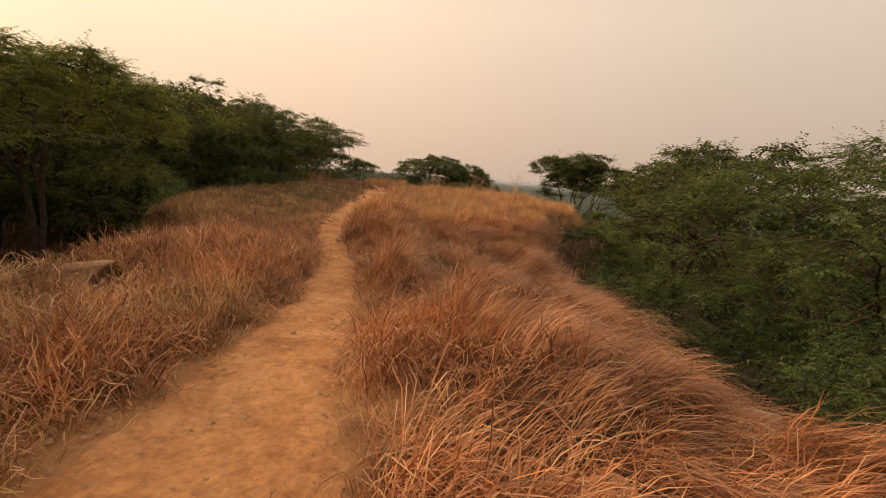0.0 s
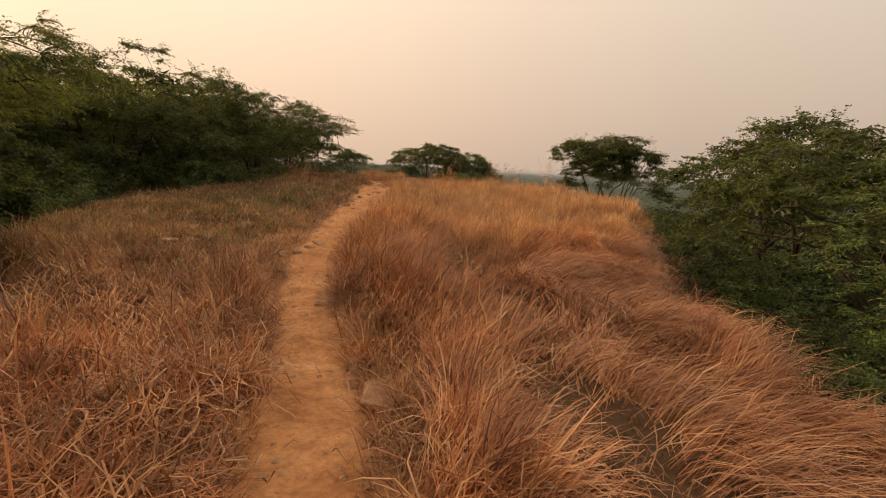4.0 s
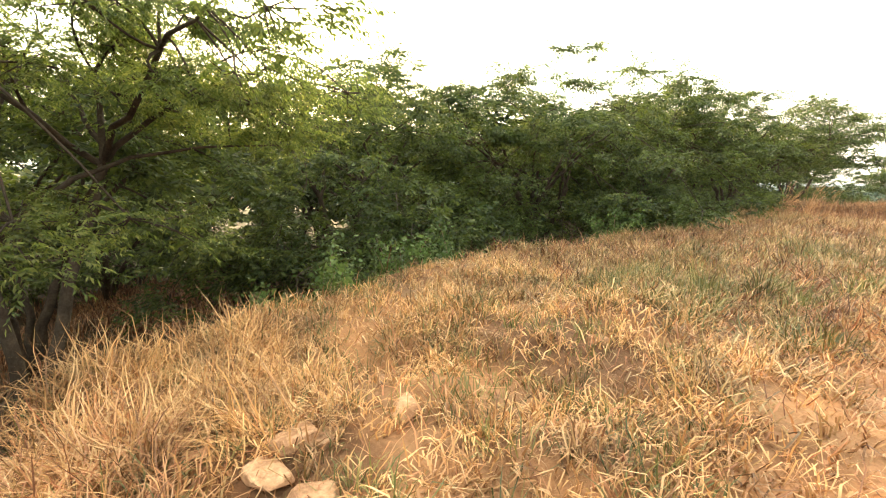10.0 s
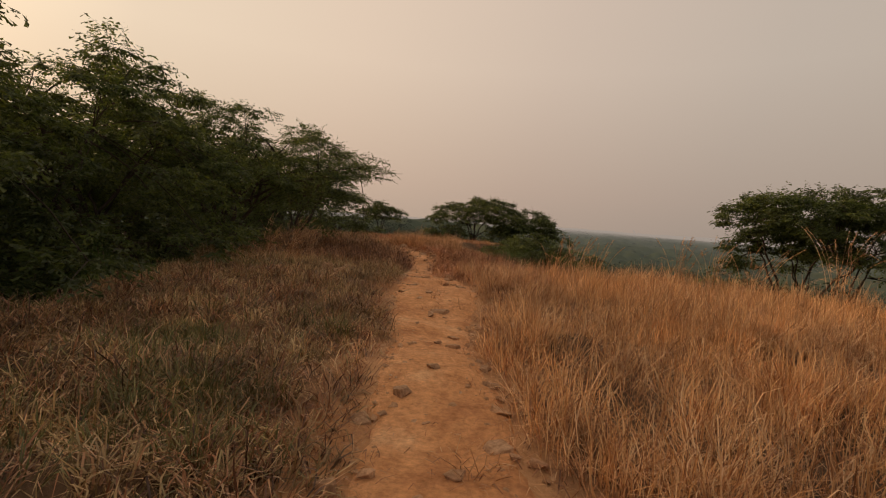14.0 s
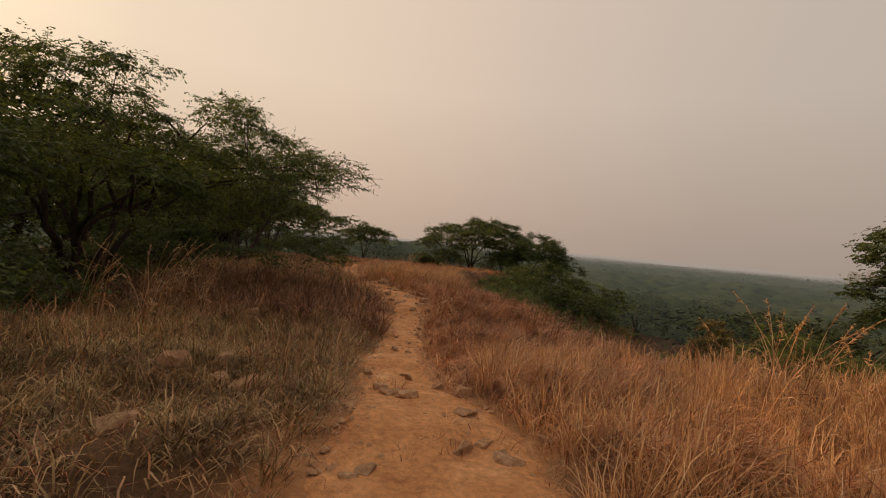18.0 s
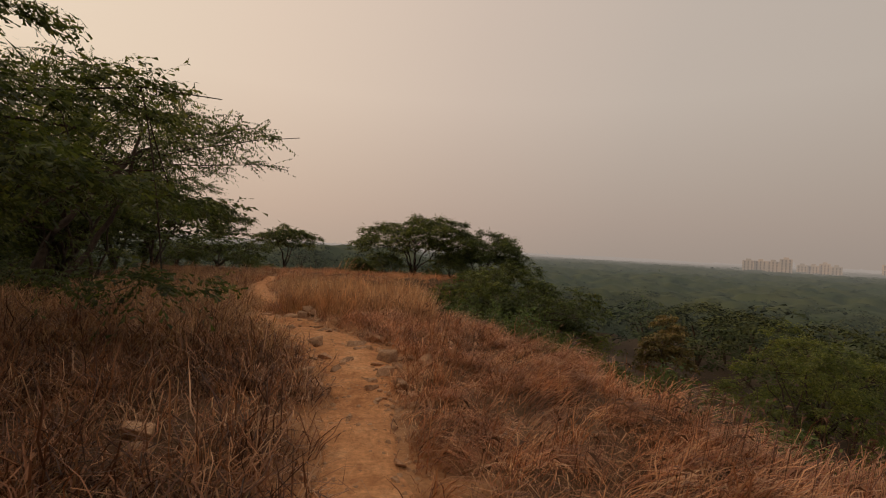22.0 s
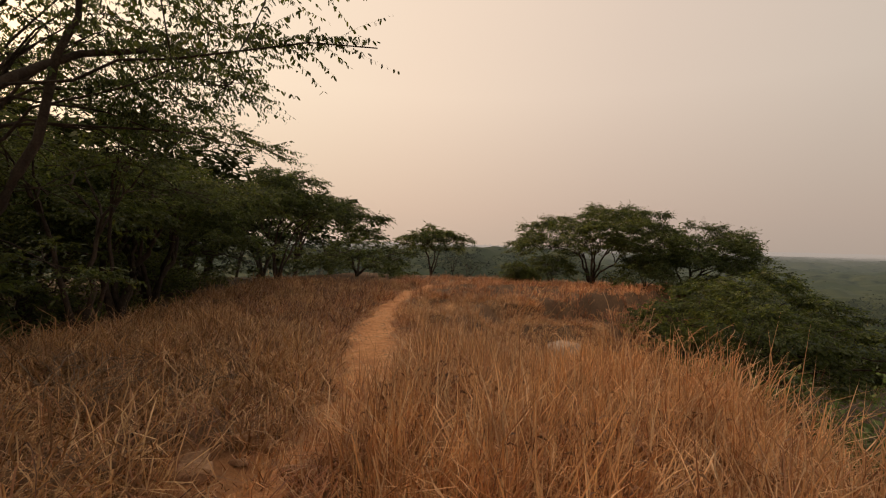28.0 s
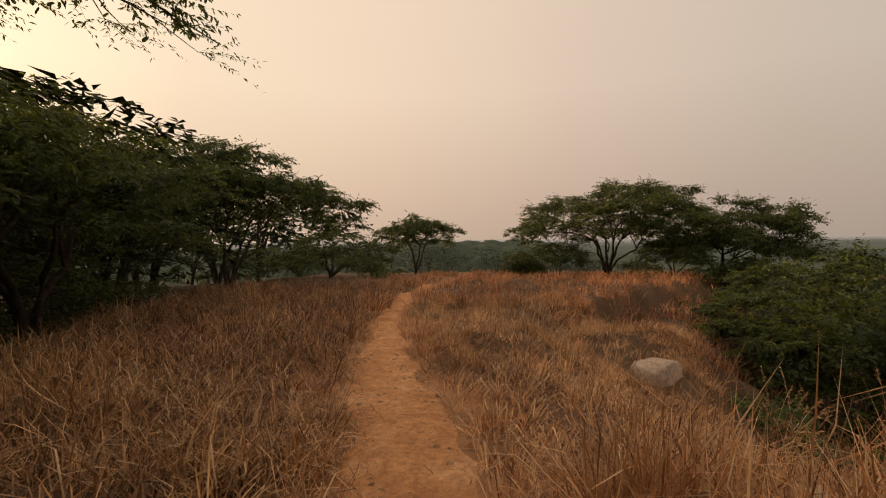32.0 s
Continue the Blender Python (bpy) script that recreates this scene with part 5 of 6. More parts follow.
def build_valley():
    rng = np.random.default_rng(9)
    kinds = []
    for k in range(6):
        bag = Bag()
        pads, each = (70, 62, 40)[k // 2], (110, 56, 18)[k // 2]
        i = np.arange(pads)
        a, rr = i * 2.39996 + k, np.sqrt((i + 0.5) / pads)
        rad = crown_radius(a, 4.0, k * 1.7) * rr
        top = 4.8 - 2.0 * rr ** 2.2 - 2.3 * rng.random(pads) ** 1.6
        wide = rng.uniform(0.5, 0.95, pads)
        pad = np.repeat(np.stack([rad * np.sin(a), rad * np.cos(a), top], -1), each, 0)
        n = pads * each
        b, q = rng.uniform(0, 6.28, n), np.sqrt(rng.random(n)) * np.repeat(wide, each)
        fall = 0.35 * (np.sin(b) * np.repeat(np.sin(a), each) + np.cos(b) * np.repeat(np.cos(a), each)) * q
        at_ = pad + np.stack([np.sin(b) * q, np.cos(b) * q, rng.normal(0, 0.07, n) - fall], -1)
        dirn = rng.normal(0, 0.8, (n, 3)) * np.array([1, 1, 0.3]) + np.repeat(np.stack([np.sin(a), np.cos(a), np.zeros(pads)], -1), each, 0) * 0.6
        size = (0.17, 0.235, 0.38)[k // 2] * rng.uniform(0.7, 1.5, n)
        bag.leaves(at_, dirn, size, size * 0.5, rng, 0.25, simple=True, level=0.7)
        wood = Bag()
        for s in range(3):
            e = np.array([rng.normal(0, 1.2), rng.normal(0, 1.2), 3.2])
            wood.tube(bezier(np.zeros(3), e * np.array([0.2, 0.2, 0.6]), e, 5), np.linspace(0.10, 0.04, 5), 5)
        ob = empty_at("valley_tree", 0, 0, -300)
        tagged(ob, "rounded dark green thorn tree in the valley", "tree", "valley woods")
        wood.make("trunk", M_BARK, ob)
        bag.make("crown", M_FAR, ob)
        kinds.append(ob)
    made = 0
    spots = []
    for _ in range(4000):
        x, y = rng.uniform(9, 120), rng.uniform(10, 170)
        if y > 70 and rng.random() < 0.3:
            x = rng.uniform(-60, 40)
        edge = float(lane(np.array([y]), RIGHT)[0])
        if y < 80 and x < edge + 13 or y < 34 and x < 18:
            continue
        if y >= 80 and y < 95 and -30 < x < 12:
            continue
        if in_glade(x, y):
            continue
        if any((x - u) ** 2 + (y - w) ** 2 < (52 if x > 0 and y < 100 else 30) for u, w in spots):
            continue
        spots.append((x, y))
        if len(spots) >= 150:
            break
    for _ in range(2000):
        x, y = rng.uniform(-85, -25), rng.uniform(-40, 100)
        if all((x - u) ** 2 + (y - w) ** 2 > 26 for u, w in spots):
            spots.append((x, y))
        if len(spots) >= 195:
            break
    for _ in range(1500):
        x, y = (rng.uniform(17, 48), rng.uniform(-20, 42)) if rng.random() < 0.6 else (rng.uniform(-44, -23), rng.uniform(24, 80))
        if not in_glade(x, y) and all((x - u) ** 2 + (y - w) ** 2 > 34 for u, w in spots):
            spots.append((x, y))
        if len(spots) >= 250:
            break
    first = {}
    for i, (x, y) in enumerate(spots):
        away = math.hypot(x, y - 28) if x > 0 else 99
        k = i % 2 + (0 if away < 46 else 2 if away < 75 or x < 0 and math.hypot(x + 6, y - 36) < 42 else 4)
        z0 = ground_z(x, y) - 0.1
        tall = min(max(((rng.uniform(-4.6, -2.8) if 26 < away < 70 else rng.uniform(-5.4, -3.8)) - z0) / 4.9, 0.7), 1.6) if away < 80 else rng.uniform(1.0, 1.4)
        if x > -22 and y > 60:
            tall = min(tall, (-1.2 - z0) / 4.9)
            if tall < 0.45:
                continue
        tall *= 1.4 if x < 0 or away < 52 and x > 27 else 1.2
        s = max(tall, 0.8) * rng.uniform(0.95, 1.25)
        place = pose(x, y, z0, 0, 0, rng.uniform(0, 360)) @ Matrix.Diagonal((s, s, tall, 1))
        if k in first:
            copy_thing(kinds[k], place)
        else:
            first[k] = place
    for k, place in first.items():
        kinds[k].matrix_world = place

    # woods past that, as one rolling canopy
    bag = Bag()
    rad = 105 * (3600 / 105) ** np.linspace(0, 1, 170)
    turn = np.radians(np.linspace(-80, 85, 360))
    cr, ct = np.meshgrid(rad, turn, indexing="ij")
    cx, cy = cr * np.sin(ct), 30 + cr * np.cos(ct)
    cz = land(cx, cy) + 1.6 + crowns(cx, cy) + smooth_noise(cx, cy, 0.03, 72) * 3.0 + smooth_noise(cx, cy, 0.004, 73) * cr * 0.006
    cz = cz - 8.0 * np.clip((150 - cr) / 45, 0, 1)
    i = (np.arange(169)[:, None] * 360 + np.arange(359)[None]).ravel()
    bag.add(np.stack([cx, cy, cz], -1), np.stack([i, i + 1, i + 361, i + 360], -1)[:, ::-1])
    n = 36000
    far = 60 * (3600 / 60) ** rng.random(n)
    az = rng.uniform(radians(-75), radians(80), n)
    x, y = far * np.sin(az), 30 + far * np.cos(az)
    keep = ~((np.abs(x + 3) < 26) & (y < 110)) & ((x > 15) | (far > 110))
    keep &= (far > 100) | (y > 120)
    x, y, far = x[keep], y[keep], far[keep]
    dome = crowns(x, y) + smooth_noise(x, y, 0.03, 72) * 3.0 + smooth_noise(x, y, 0.004, 73) * far * 0.006
    z = land(x, y) + 1.8 + dome - 8.0 * np.clip((150 - far) / 45, 0, 1)
    m = len(x)
    at_ = np.stack([x, y, z], -1)
    size = np.clip(far * 0.013, 1.2, 40) * rng.uniform(0.6, 1.3, m)
    dirn = rng.normal(0, 1, (m, 3)) * np.array([1, 1, 0.04])
    bag.leaves(at_, dirn, size, size * 0.55, rng, 0.02, level=0.93)
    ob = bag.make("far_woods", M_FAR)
    tagged(ob, "hazy rolling canopy of green woods to the horizon", "forest", kind="stuff")


build_valley()


# ---------------- buildings on the horizon ----------------
def slab(bm, x0, x1, y0, y1, z0, z1):
    bmesh.ops.create_cube(bm, size=1, matrix=Matrix.Translation(((x0 + x1) / 2, (y0 + y1) / 2, (z0 + z1) / 2)) @ Matrix.Diagonal((x1 - x0, y1 - y0, z1 - z0, 1)))


def build_block(x, y, wide, tall, towers, seed, label):
    rng = random.Random(seed)
    ob = empty_at("apartment_building", x, y, -11)
    ob.matrix_world = pose(x, y, -11, 0, 0, -math.degrees(math.atan2(x + 4, y - 32)))
    tagged(ob, label, "building", "apartment buildings on the horizon")
    step = wide / towers
    for k in range(towers):
        x0 = -wide / 2 + k * step
        h = tall * rng.choice((1.0, 0.96, 0.84, 0.72))
        front = rng.choice((0.0, 2.0, 4.0))
        bm = bmesh.new()
        slab(bm, x0 + 0.05, x0 + step - 0.05, front, front + 14, 0, h)
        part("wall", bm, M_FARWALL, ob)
        bm = bmesh.new()
        slab(bm, x0 + step * 0.3, x0 + step * 0.7, front + 3, front + 9, h, h + 2.2)
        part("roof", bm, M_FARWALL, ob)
        floors = int(h / 3.3)
        for f in range(2, floors):
            for c in range(3):
                wx = x0 + step * (0.2 + 0.3 * c)
                bm = bmesh.new()
                slab(bm, wx - 0.7, wx + 0.7, front - 0.15, front + 0.4, f * 3.3 + 0.4, f * 3.3 + 3.0)
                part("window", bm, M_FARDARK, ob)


# ---------------- stones ----------------
def stone_mesh(name, sx, sy, sz, seed, points=16, mat=None, square=0.55):
    """A broken angular stone, base at the origin."""
    rng = random.Random(seed)
    bm = bmesh.new()
    for _ in range(points):
        v = Vector((rng.gauss(0, 1), rng.gauss(0, 1), rng.gauss(0, 1))).normalized()
        q = square
        v = Vector([math.copysign(abs(c) ** q, c) for c in v])
        v *= rng.uniform(0.72, 1.0)
        bm.verts.new((v.x * sx / 2, v.y * sy / 2, v.z * sz / 2 + sz * 0.5))
    res = bmesh.ops.convex_hull(bm, input=bm.verts)
    bmesh.ops.delete(bm, geom=[g for g in res["geom_interior"] if isinstance(g, bmesh.types.BMVert)], context="VERTS")
    bmesh.ops.bevel(bm, geom=list(bm.edges), offset=min(sx, sy, sz) * 0.04, segments=1, clamp_overlap=True, affect="EDGES")
    me = bpy.data.meshes.new(name)
    bm.to_mesh(me)
    bm.free()
    me.materials.append(mat or M_ROCK)
    return me


def put_stone(name, x, y, size, seed, label, sink=0.3, tilt=8, group="", mat=None, turn=None, z=None, square=0.45, points=16):
    rng = random.Random(seed)
    ob = new(name, stone_mesh(name, *size, seed, points, mat, square))
    ob.matrix_world = pose(x, y, (ground_z(x, y) - sink * size[2]) if z is None else z, rng.uniform(-tilt, tilt), rng.uniform(-tilt, tilt), rng.uniform(0, 360) if turn is None else turn)
    return tagged(ob, label, "stone", group)


def build_dead_brush(x, y, tall, R, seed, label="dead grey thorn branches sprawling over the grass"):
    rng = np.random.default_rng(seed)
    z0 = ground_z(x, y)
    ob = empty_at("dead_brush", x, y, z0)
    tagged(ob, label, "brush", "dead thorn brush")
    for _ in range(7):
        a = rng.uniform(0, 6.28)
        tip = np.array([np.sin(a) * R, np.cos(a) * R, tall]) * rng.uniform(0.6, 1.1)
        c = tip * np.array([0.5, 0.5, 0.9]) + rng.normal(0, 0.08, 3)
        line = bezier(np.zeros(3), c, tip, 7)
        line[1:] += rng.normal(0, 0.025, (6, 3))
        bag = Bag()
        bag.tube(line, np.linspace(0.011, 0.003, 7), 4)
        for k in range(9):
            p = line[rng.integers(1, 7)]
            d = unit(rng.normal(0, 1, 3) + tip * 0.6) * rng.uniform(0.1, 0.35)
            bag.tube(np.stack([p, p + d * 0.5 + rng.normal(0, 0.02, 3), p + d]), [0.005, 0.004, 0.002], 3)
        bag.make("branch", M_TWIG, ob)


def build_seeding_grass(x, y, tall, seed, n=16, label="tall seeding grass with drooping feathery heads at the edge"):
    rng = np.random.default_rng(seed)
    z0 = ground_z(x, y) - 0.02
    ob = empty_at("seeding_grass", x, y, z0)
    tagged(ob, label, "grass", "tall seeding grass")
    stalk, head, leafy = Bag(), Bag(), Bag()
    for _ in range(n):
        a = rng.normal(1.3, 1.1)
        h = tall * rng.uniform(0.6, 1.1)
        out = h * rng.uniform(0.15, 0.55)
        foot = rng.normal(0, 0.09, 3) * np.array([1, 1, 0])
        line = bezier(foot, foot + np.array([np.sin(a) * out * 0.2, np.cos(a) * out * 0.2, h * 0.75]), foot + np.array([np.sin(a) * out, np.cos(a) * out, h]), 7)
        stalk.tube(line, np.linspace(0.004, 0.0016, 7), 3)
        m = 26
        t = rng.uniform(0.78, 1.0, m)
        at_ = np.stack([np.interp(t, np.linspace(0, 1, 7), line[:, j]) for j in range(3)], -1)
        d = unit(line[-1] - line[-2]) + rng.normal(0, 0.35, (m, 3)) + np.array([0, 0, -0.25])
        size = rng.uniform(0.02, 0.05, m)
        head.leaves(at_, d, size, size * 0.24, rng, 0.3)
        for j in range(4):
            p = line[rng.integers(1, 4)]
            d = np.array([[np.sin(a + rng.normal(0, 1)), np.cos(a + rng.normal(0, 1)), 0.5]])
            leafy.leaves(p[None], d, np.array([h * rng.uniform(0.18, 0.34)]), np.array([0.008]), rng, 0.5)
    tagged(stalk.make("stalks", M_TALL, ob), kind="stuff")
    tagged(head.make("seed_heads", M_HAY, ob), kind="stuff")
    tagged(leafy.make("leaf_blades", M_TALL, ob), kind="stuff")


# stone ledge at the drop
LEDGE = "large squared sandstone block of a ruined ledge above the drop"


def put_block(x, y, z, size, turn, seed):
    """A squared block with worn edges and an uneven face, standing on the slope below."""
    r = random.Random(seed)
    bm = bmesh.new()
    bmesh.ops.create_cube(bm, size=1)
    bmesh.ops.subdivide_edges(bm, edges=list(bm.edges), cuts=5, use_grid_fill=True)
    ph = [r.uniform(0, 6) for _ in range(3)]
    for v in bm.verts:
        c = v.co * 2
        worn = sum(abs(k) ** 18 for k in c) ** (1 / 18)
        c = c / worn if worn > 1 else c
        n = 0.02 * math.sin(5 * c.x + ph[0]) * math.sin(4 * c.y + ph[1]) + 0.015 * math.sin(7 * c.z + ph[2] + 3 * c.x) + r.uniform(-0.008, 0.008)
        c = c * (1 + n)
        v.co = Vector((c.x * size[0] / 2, c.y * size[1] / 2, (c.z + 1) * size[2] / 2))
    me = bpy.data.meshes.new("stone_block")
    bm.to_mesh(me)
    bm.free()
    me.materials.append(M_ROCK)
    ob = new("stone_block", me)
    ob.matrix_world = pose(x, y, z, r.uniform(-3, 3), r.uniform(-3, 3), turn)
    tagged(ob, LEDGE, "stone", "ledge blocks")


for i, (bx, by, size, turn, bz) in enumerate([(-6.55, 11.02, (1.5, 1.05, 0.8), 4, -1.27), (-6.6, 11.0, (1.3, 1.0, 1.0), -2, -2.26), (-6.25, 9.95, (1.1, 0.85, 1.5), -4, -2.22), (-6.1, 9.2, (0.9, 0.8, 1.1), 6, -2.2)]):
    put_block(bx, by, bz, size, turn, 301 + i)
put_stone("boulder", -4.4, 50.6, (1.15, 0.7, 0.62), 311, "pale rounded boulder at the edge of the drop", mat=M_PALE, tilt=5, square=0.85, points=70)
put_stone("boulder", -4.97, 45.2, (0.5, 0.4, 0.38), 312, "pale rounded boulder in dry grass near the edge", mat=M_PALE, tilt=5, sink=0.5, square=0.85, points=60)
put_stone("boulder", 2.95, 4.1, (0.9, 0.55, 0.5), 313, "pale boulder showing through the combed grass", mat=M_PALE, z=ground_z(2.95, 4.1) + 0.08)
put_stone("boulder", 2.75, 2.6, (0.6, 0.4, 0.35), 314, "pale boulder showing through the combed grass", mat=M_PALE)

# stones lying along the walk: place and width
START = [(-4.0, 5.35, 0.62), (-1.26, 7.81, 0.42), (-2.79, 12.68, 0.3), (-2.02, 9.85, 0.3), (1.07, 2.31, 0.28), (-3.16, 12.04, 0.25), (-3.04, 12.2, 0.22), (-2.9, 12.5, 0.2), (-1.8, 9.45, 0.2), (-1.6, 9.42, 0.13), (-5.08, 12.35, 0.27),
         (-3.3, 12.25, 0.3), (-2.75, 12.2, 0.16)]
SHOULDER = [(-4.95, 12.18, 0.27), (-4.67, 12.3, 0.29), (-5.3, 11.95, 0.16), (-4.98, 12.95, 0.23), (-5.04, 12.5, 0.18), (-6.56, 11.83, 0.25), (-5.65, 13.19, 0.21), (-5.38, 12.7, 0.16), (-5.5, 16.0, 0.2), (-4.9, 14.6, 0.18)]
STONY = [(-3.28, 18.8, 0.19), (-2.58, 18.96, 0.18), (-2.72, 19.13, 0.23), (-2.91, 19.72, 0.19), (-2.64, 20.09, 0.23), (-3.35, 20.81, 0.26), (-3.25, 24.42, 0.36), (-3.12, 19.4, 0.15), (-3.0, 22.3, 0.2), (-3.5, 23.4, 0.17),
         (-3.6, 25.1, 0.22), (-2.96, 26.72, 0.27), (-3.28, 26.78, 0.24), (-2.19, 27.08, 0.23), (-3.1, 26.95, 0.2), (-5.1, 19.7, 0.16)]
ROCKY = [(-6.14, 28.1, 0.34), (-5.34, 24.92, 0.19), (-6.65, 26.43, 0.24), (-5.33, 26.21, 0.27), (-5.77, 28.42, 0.26), (-5.34, 27.93, 0.33), (-5.05, 27.91, 0.26), (-5.63, 27.94, 0.23), (-4.85, 29.72, 0.18), (-5.96, 29.39, 0.22),
         (-6.13, 33.28, 0.26), (-3.98, 28.08, 0.25), (-3.25, 28.1, 0.22), (-4.24, 30.76, 0.18), (-4.1, 28.3, 0.2), (-3.75, 27.95, 0.24)]
BEND = [(-5.73, 39.44, 0.36), (-4.18, 38.9, 0.31), (-3.89, 37.7, 0.36), (-3.54, 37.06, 0.2), (-5.23, 36.8, 0.36), (-4.59, 36.62, 0.19), (-4.42, 36.71, 0.22), (-4.97, 36.2, 0.29), (-4.69, 35.96, 0.22), (-4.78, 35.55, 0.26),
        (-4.17, 36.04, 0.42), (-4.31, 37.22, 0.27), (-3.58, 35.86, 0.3), (-3.15, 36.63, 0.3), (-5.15, 35.33, 0.3), (-3.98, 35.0, 0.27), (-4.19, 35.37, 0.3), (-4.61, 36.9, 0.33), (-6.2, 38.71, 0.26), (-5.99, 38.81, 0.31),
        (-5.83, 38.85, 0.25), (-3.75, 36.14, 0.2), (-7.01, 31.92, 0.35), (-6.19, 33.44, 0.3)]
PAST = [(-5.94, 39.29, 0.35), (-7.43, 39.97, 0.29), (-6.57, 39.21, 0.23), (-7.29, 40.26, 0.18), (-7.06, 40.33, 0.18), (-7.51, 40.11, 0.26), (-7.43, 40.55, 0.2), (-7.23, 40.61, 0.25), (-5.98, 46.56, 0.16), (-7.91, 45.65, 0.11)]
for k, (row, label) in enumerate([(START, "flat brown stone beside the path"), (SHOULDER, "pinkish stone among the straw"), (STONY, "broken brown stone on the path"), (ROCKY, "grey-brown stone half buried in dry turf"),
                                  (BEND, "broken brown stone at the bend of the path"), (PAST, "pale broken stone at the edge of the path")]):
    for j, (sx, sy, w) in enumerate(row):
        r = random.Random(500 + 40 * k + j)
        put_stone("stone", sx, sy, (w * 1.1, w * r.uniform(0.6, 0.9), w * (r.uniform(0.55, 0.85) if row is ROCKY else r.uniform(0.5, 0.8) if row is BEND else r.uniform(0.3, 0.55))), 500 + 40 * k + j, label, 0.3 if row is SHOULDER else (0.4 if abs(sx - float(lane(sy, TRAIL))) < float(lane(sy, HALF)) else 0.05) if row is BEND else 0.3, 14 if row is BEND else 10, "stones along the path")

r = random.Random(71)
RUBBLE = [stone_mesh("stone", 1.2, r.uniform(0.65, 1.0), r.uniform(0.3, 0.6), 900 + k, 14, M_ROCK, 0.4) for k in range(14)]
for k in range(170):
    sy = r.choice((r.uniform(16.0, 29.0), r.uniform(16.0, 29.0), r.uniform(29.0, 40.3)))
    side = r.choice((-1, 1)) * (r.gauss(0.95, 0.22) if r.random() < 0.65 else r.uniform(0.0, 0.9))
    w = 0.045 + 0.15 * r.random() ** 2.2
    sx = float(lane(sy, TRAIL)) + side * float(lane(sy, HALF))
    ob = new("stone", RUBBLE[k % 14])
    ob.matrix_world = pose(sx, sy, ground_z(sx, sy) - 0.14 * w + (0.025 if abs(side) < 0.8 else 0.0), r.uniform(-14, 14), r.uniform(-14, 14), r.uniform(0, 360)) @ Matrix.Scale(w, 4)
    tagged(ob, "small broken reddish stone lying on the path", "stone", "stones along the path")


for k in range(110):
    sy = r.uniform(34.4, 39.2)
    side = r.choice((-1, 1, 1)) * r.uniform(0.1, 1.5)
    w = 0.05 + 0.17 * r.random() ** 2
    sx = float(lane(sy, TRAIL)) + side * float(lane(sy, HALF))
    ob = new("stone", RUBBLE[k % 14])
    ob.matrix_world = pose(sx, sy, ground_z(sx, sy) - 0.16 * w + (0.02 if abs(side) < 0.8 else 0.0), r.uniform(-16, 16), r.uniform(-16, 16), r.uniform(0, 360)) @ Matrix.Scale(w, 4)
    tagged(ob, "broken tan stone in the rubble of the bend", "stone", "stones along the path")


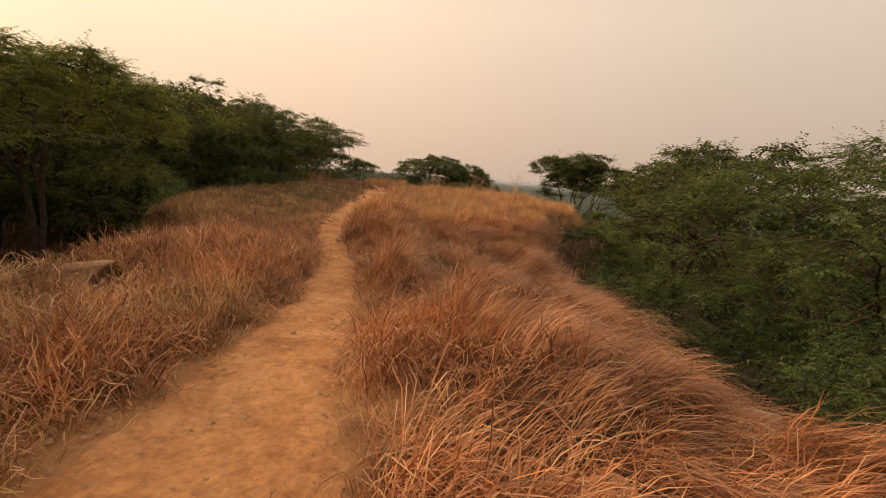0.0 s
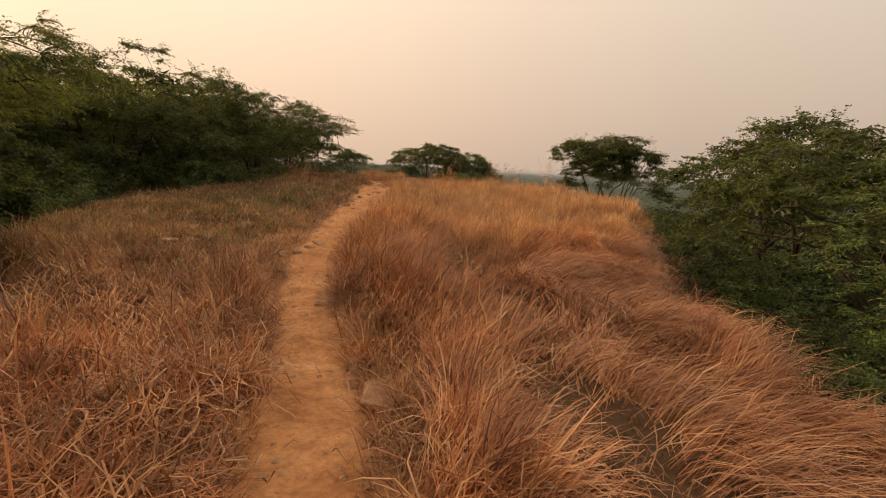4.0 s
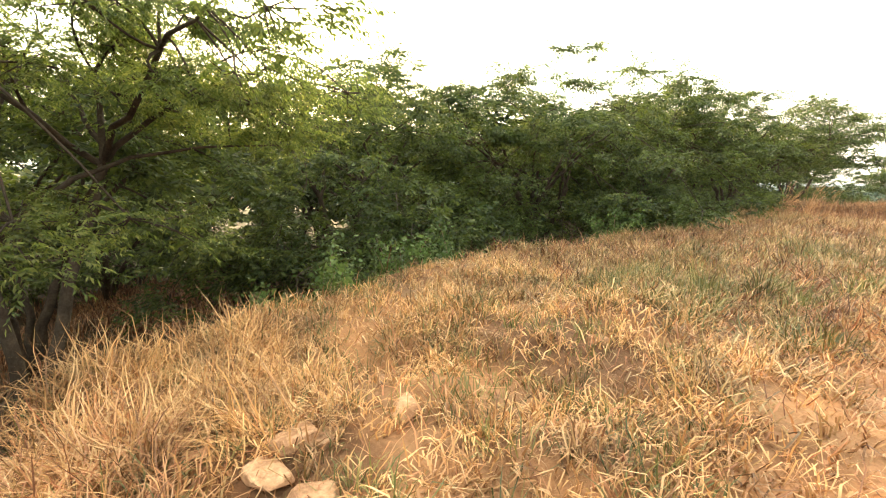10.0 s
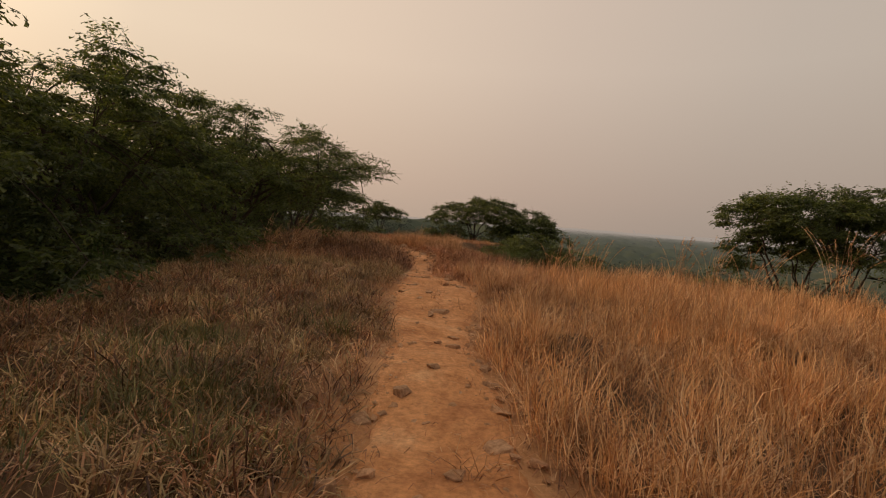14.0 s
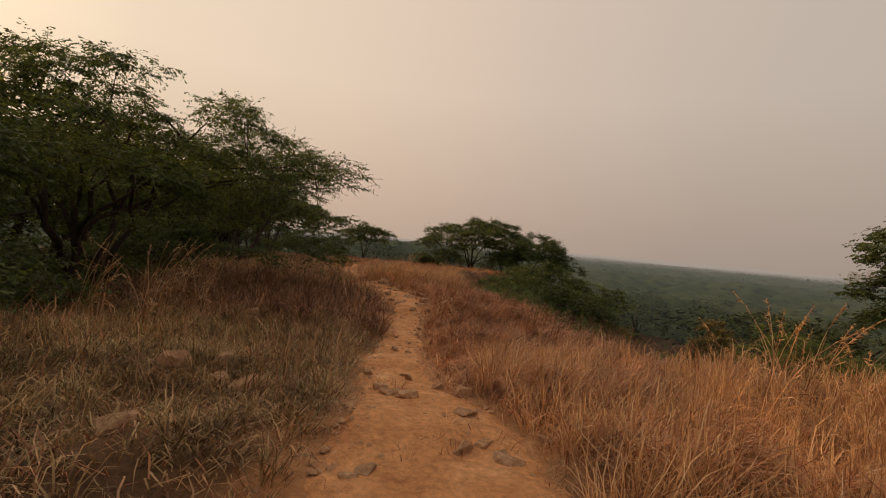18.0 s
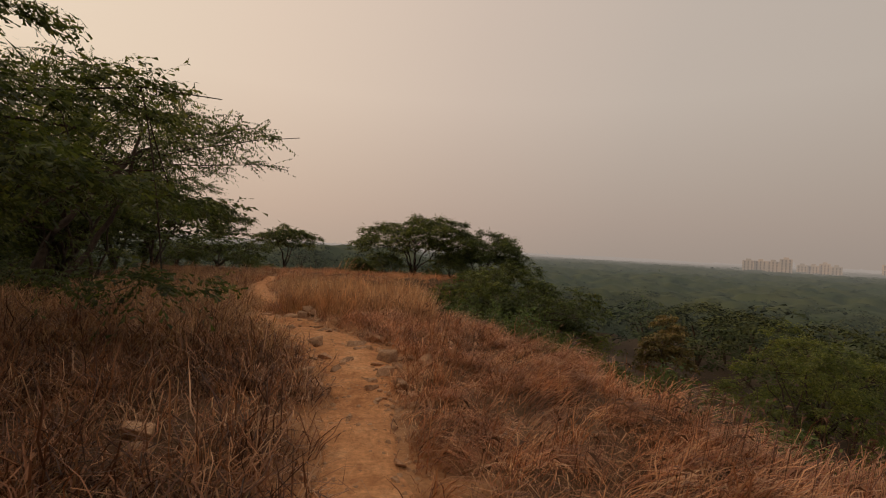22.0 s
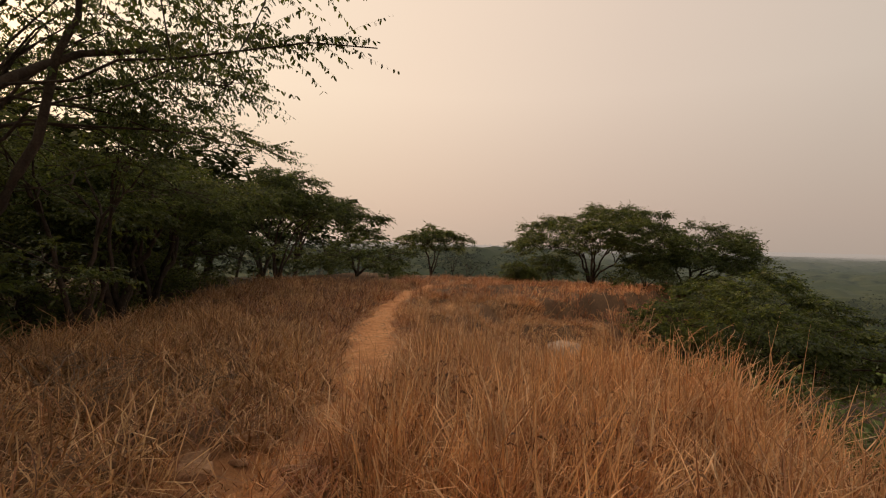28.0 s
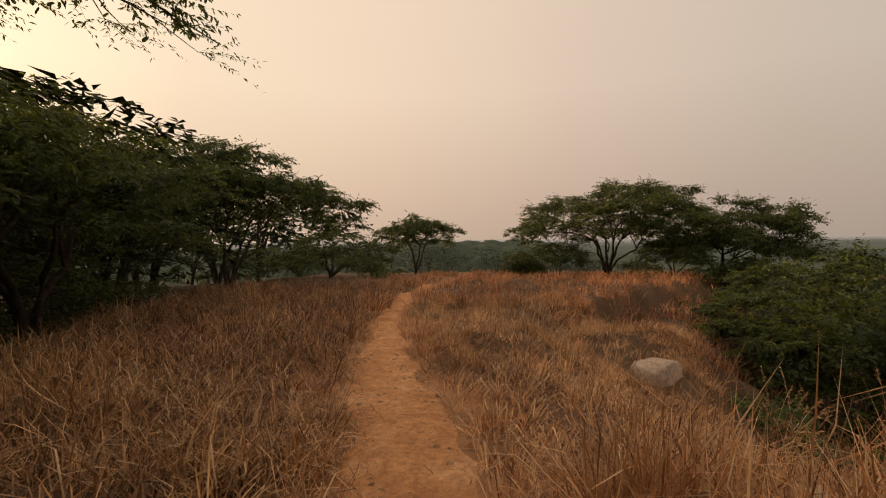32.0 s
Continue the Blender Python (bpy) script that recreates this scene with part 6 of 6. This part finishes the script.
def build_gravel():
    """Pebbles and crumbs of earth on the trodden ground."""
    rng = np.random.default_rng(77)
    x, y = scatter(rng, 6500, -10.5, 0.5, -1.5, 50.0, lambda x, y: (trail_gap(x, y) < 0.3) * (0.15 + 0.85 * bunched(x, y, 0.9, 81, 0.4, 0.65)) * (0.25 + 0.75 * np.clip((np.abs(trail_gap(x, y) + 0.05) < 0.25), 0, 1)))
    n = len(x)
    size = 0.006 + 0.03 * rng.random(n) ** 3
    cube = np.array([[-1, -1, 0], [1, -1, 0], [1, 1, 0], [-1, 1, 0], [-0.6, -0.5, 1], [0.6, -0.6, 0.8], [0.5, 0.6, 1], [-0.6, 0.5, 0.8]])
    v = cube[None] * (size[:, None, None] * rng.uniform(0.6, 1.2, (n, 8, 3))) * np.array([1, 0.8, 0.7])
    t = rng.uniform(0, 6.28, n)
    c, s = np.cos(t)[:, None], np.sin(t)[:, None]
    v = np.stack([v[..., 0] * c - v[..., 1] * s, v[..., 0] * s + v[..., 1] * c, v[..., 2]], -1)
    v += np.stack([x, y, land(x, y) + np.where(trail_gap(x, y) < -0.05, 0.02, -0.004)], -1)[:, None]
    f = np.array([[0, 1, 5, 4], [1, 2, 6, 5], [2, 3, 7, 6], [3, 0, 4, 7], [4, 5, 6, 7]])
    q = (f[None] + np.arange(n)[:, None, None] * 8).reshape(-1, 4)
    ob = mesh_object("gravel", v.reshape(-1, 3), q.ravel(), np.full(len(q), 4), M_CRUMB, False)
    tagged(ob, "small stones and crumbs of earth on the path", "gravel", kind="stuff")


build_gravel()

for i, (bx, by, bt, br) in enumerate([(-9.4, 40.6, 0.45, 0.9), (-10.2, 41.4, 0.5, 1.0), (-9.0, 41.6, 0.35, 0.8), (-8.6, 31.2, 0.8, 0.6), (-8.4, 33.0, 0.9, 0.6)]):
    build_dead_brush(bx, by, bt, br, 600 + i)
for i, (bx, by, bt) in enumerate([(-4.0, 43.6, 1.25), (-4.15, 44.3, 1.2), (-4.4, 45.2, 1.1), (-3.95, 42.9, 1.1), (-4.2, 44.9, 1.3), (1.7, 27.4, 1.25), (2.2, 26.9, 1.3), (2.6, 26.3, 1.3), (3.9, 25.9, 1.6), (-4.5, 46.4, 1.0), (-3.7, 42.3, 0.9), (-5.6, 42.9, 1.35), (-5.35, 43.3, 1.3), (-7.9, 30.2, 1.3), (-7.5, 30.8, 1.2), (-8.3, 29.7, 1.25), (-8.0, 30.9, 1.3), (-0.9, 27.2, 1.2), (-0.5, 27.5, 1.25), (-0.2, 26.9, 1.2)]):
    build_seeding_grass(bx, by, bt, 620 + i)


def far_spot(degrees, metres):
    a = radians(degrees)
    return -4 + metres * math.sin(a), 33 + metres * math.cos(a)


BLOCK = "pale apartment block rising above the hazy woods"
build_block(*far_spot(41.9, 700), 51, 28, 4, 401, BLOCK)
build_block(*far_spot(46.0, 800), 48, 25, 4, 402, BLOCK)
build_block(*far_spot(52.6, 850), 66, 25, 5, 403, BLOCK)
build_block(*far_spot(57.0, 900), 56, 24, 4, 404, BLOCK)
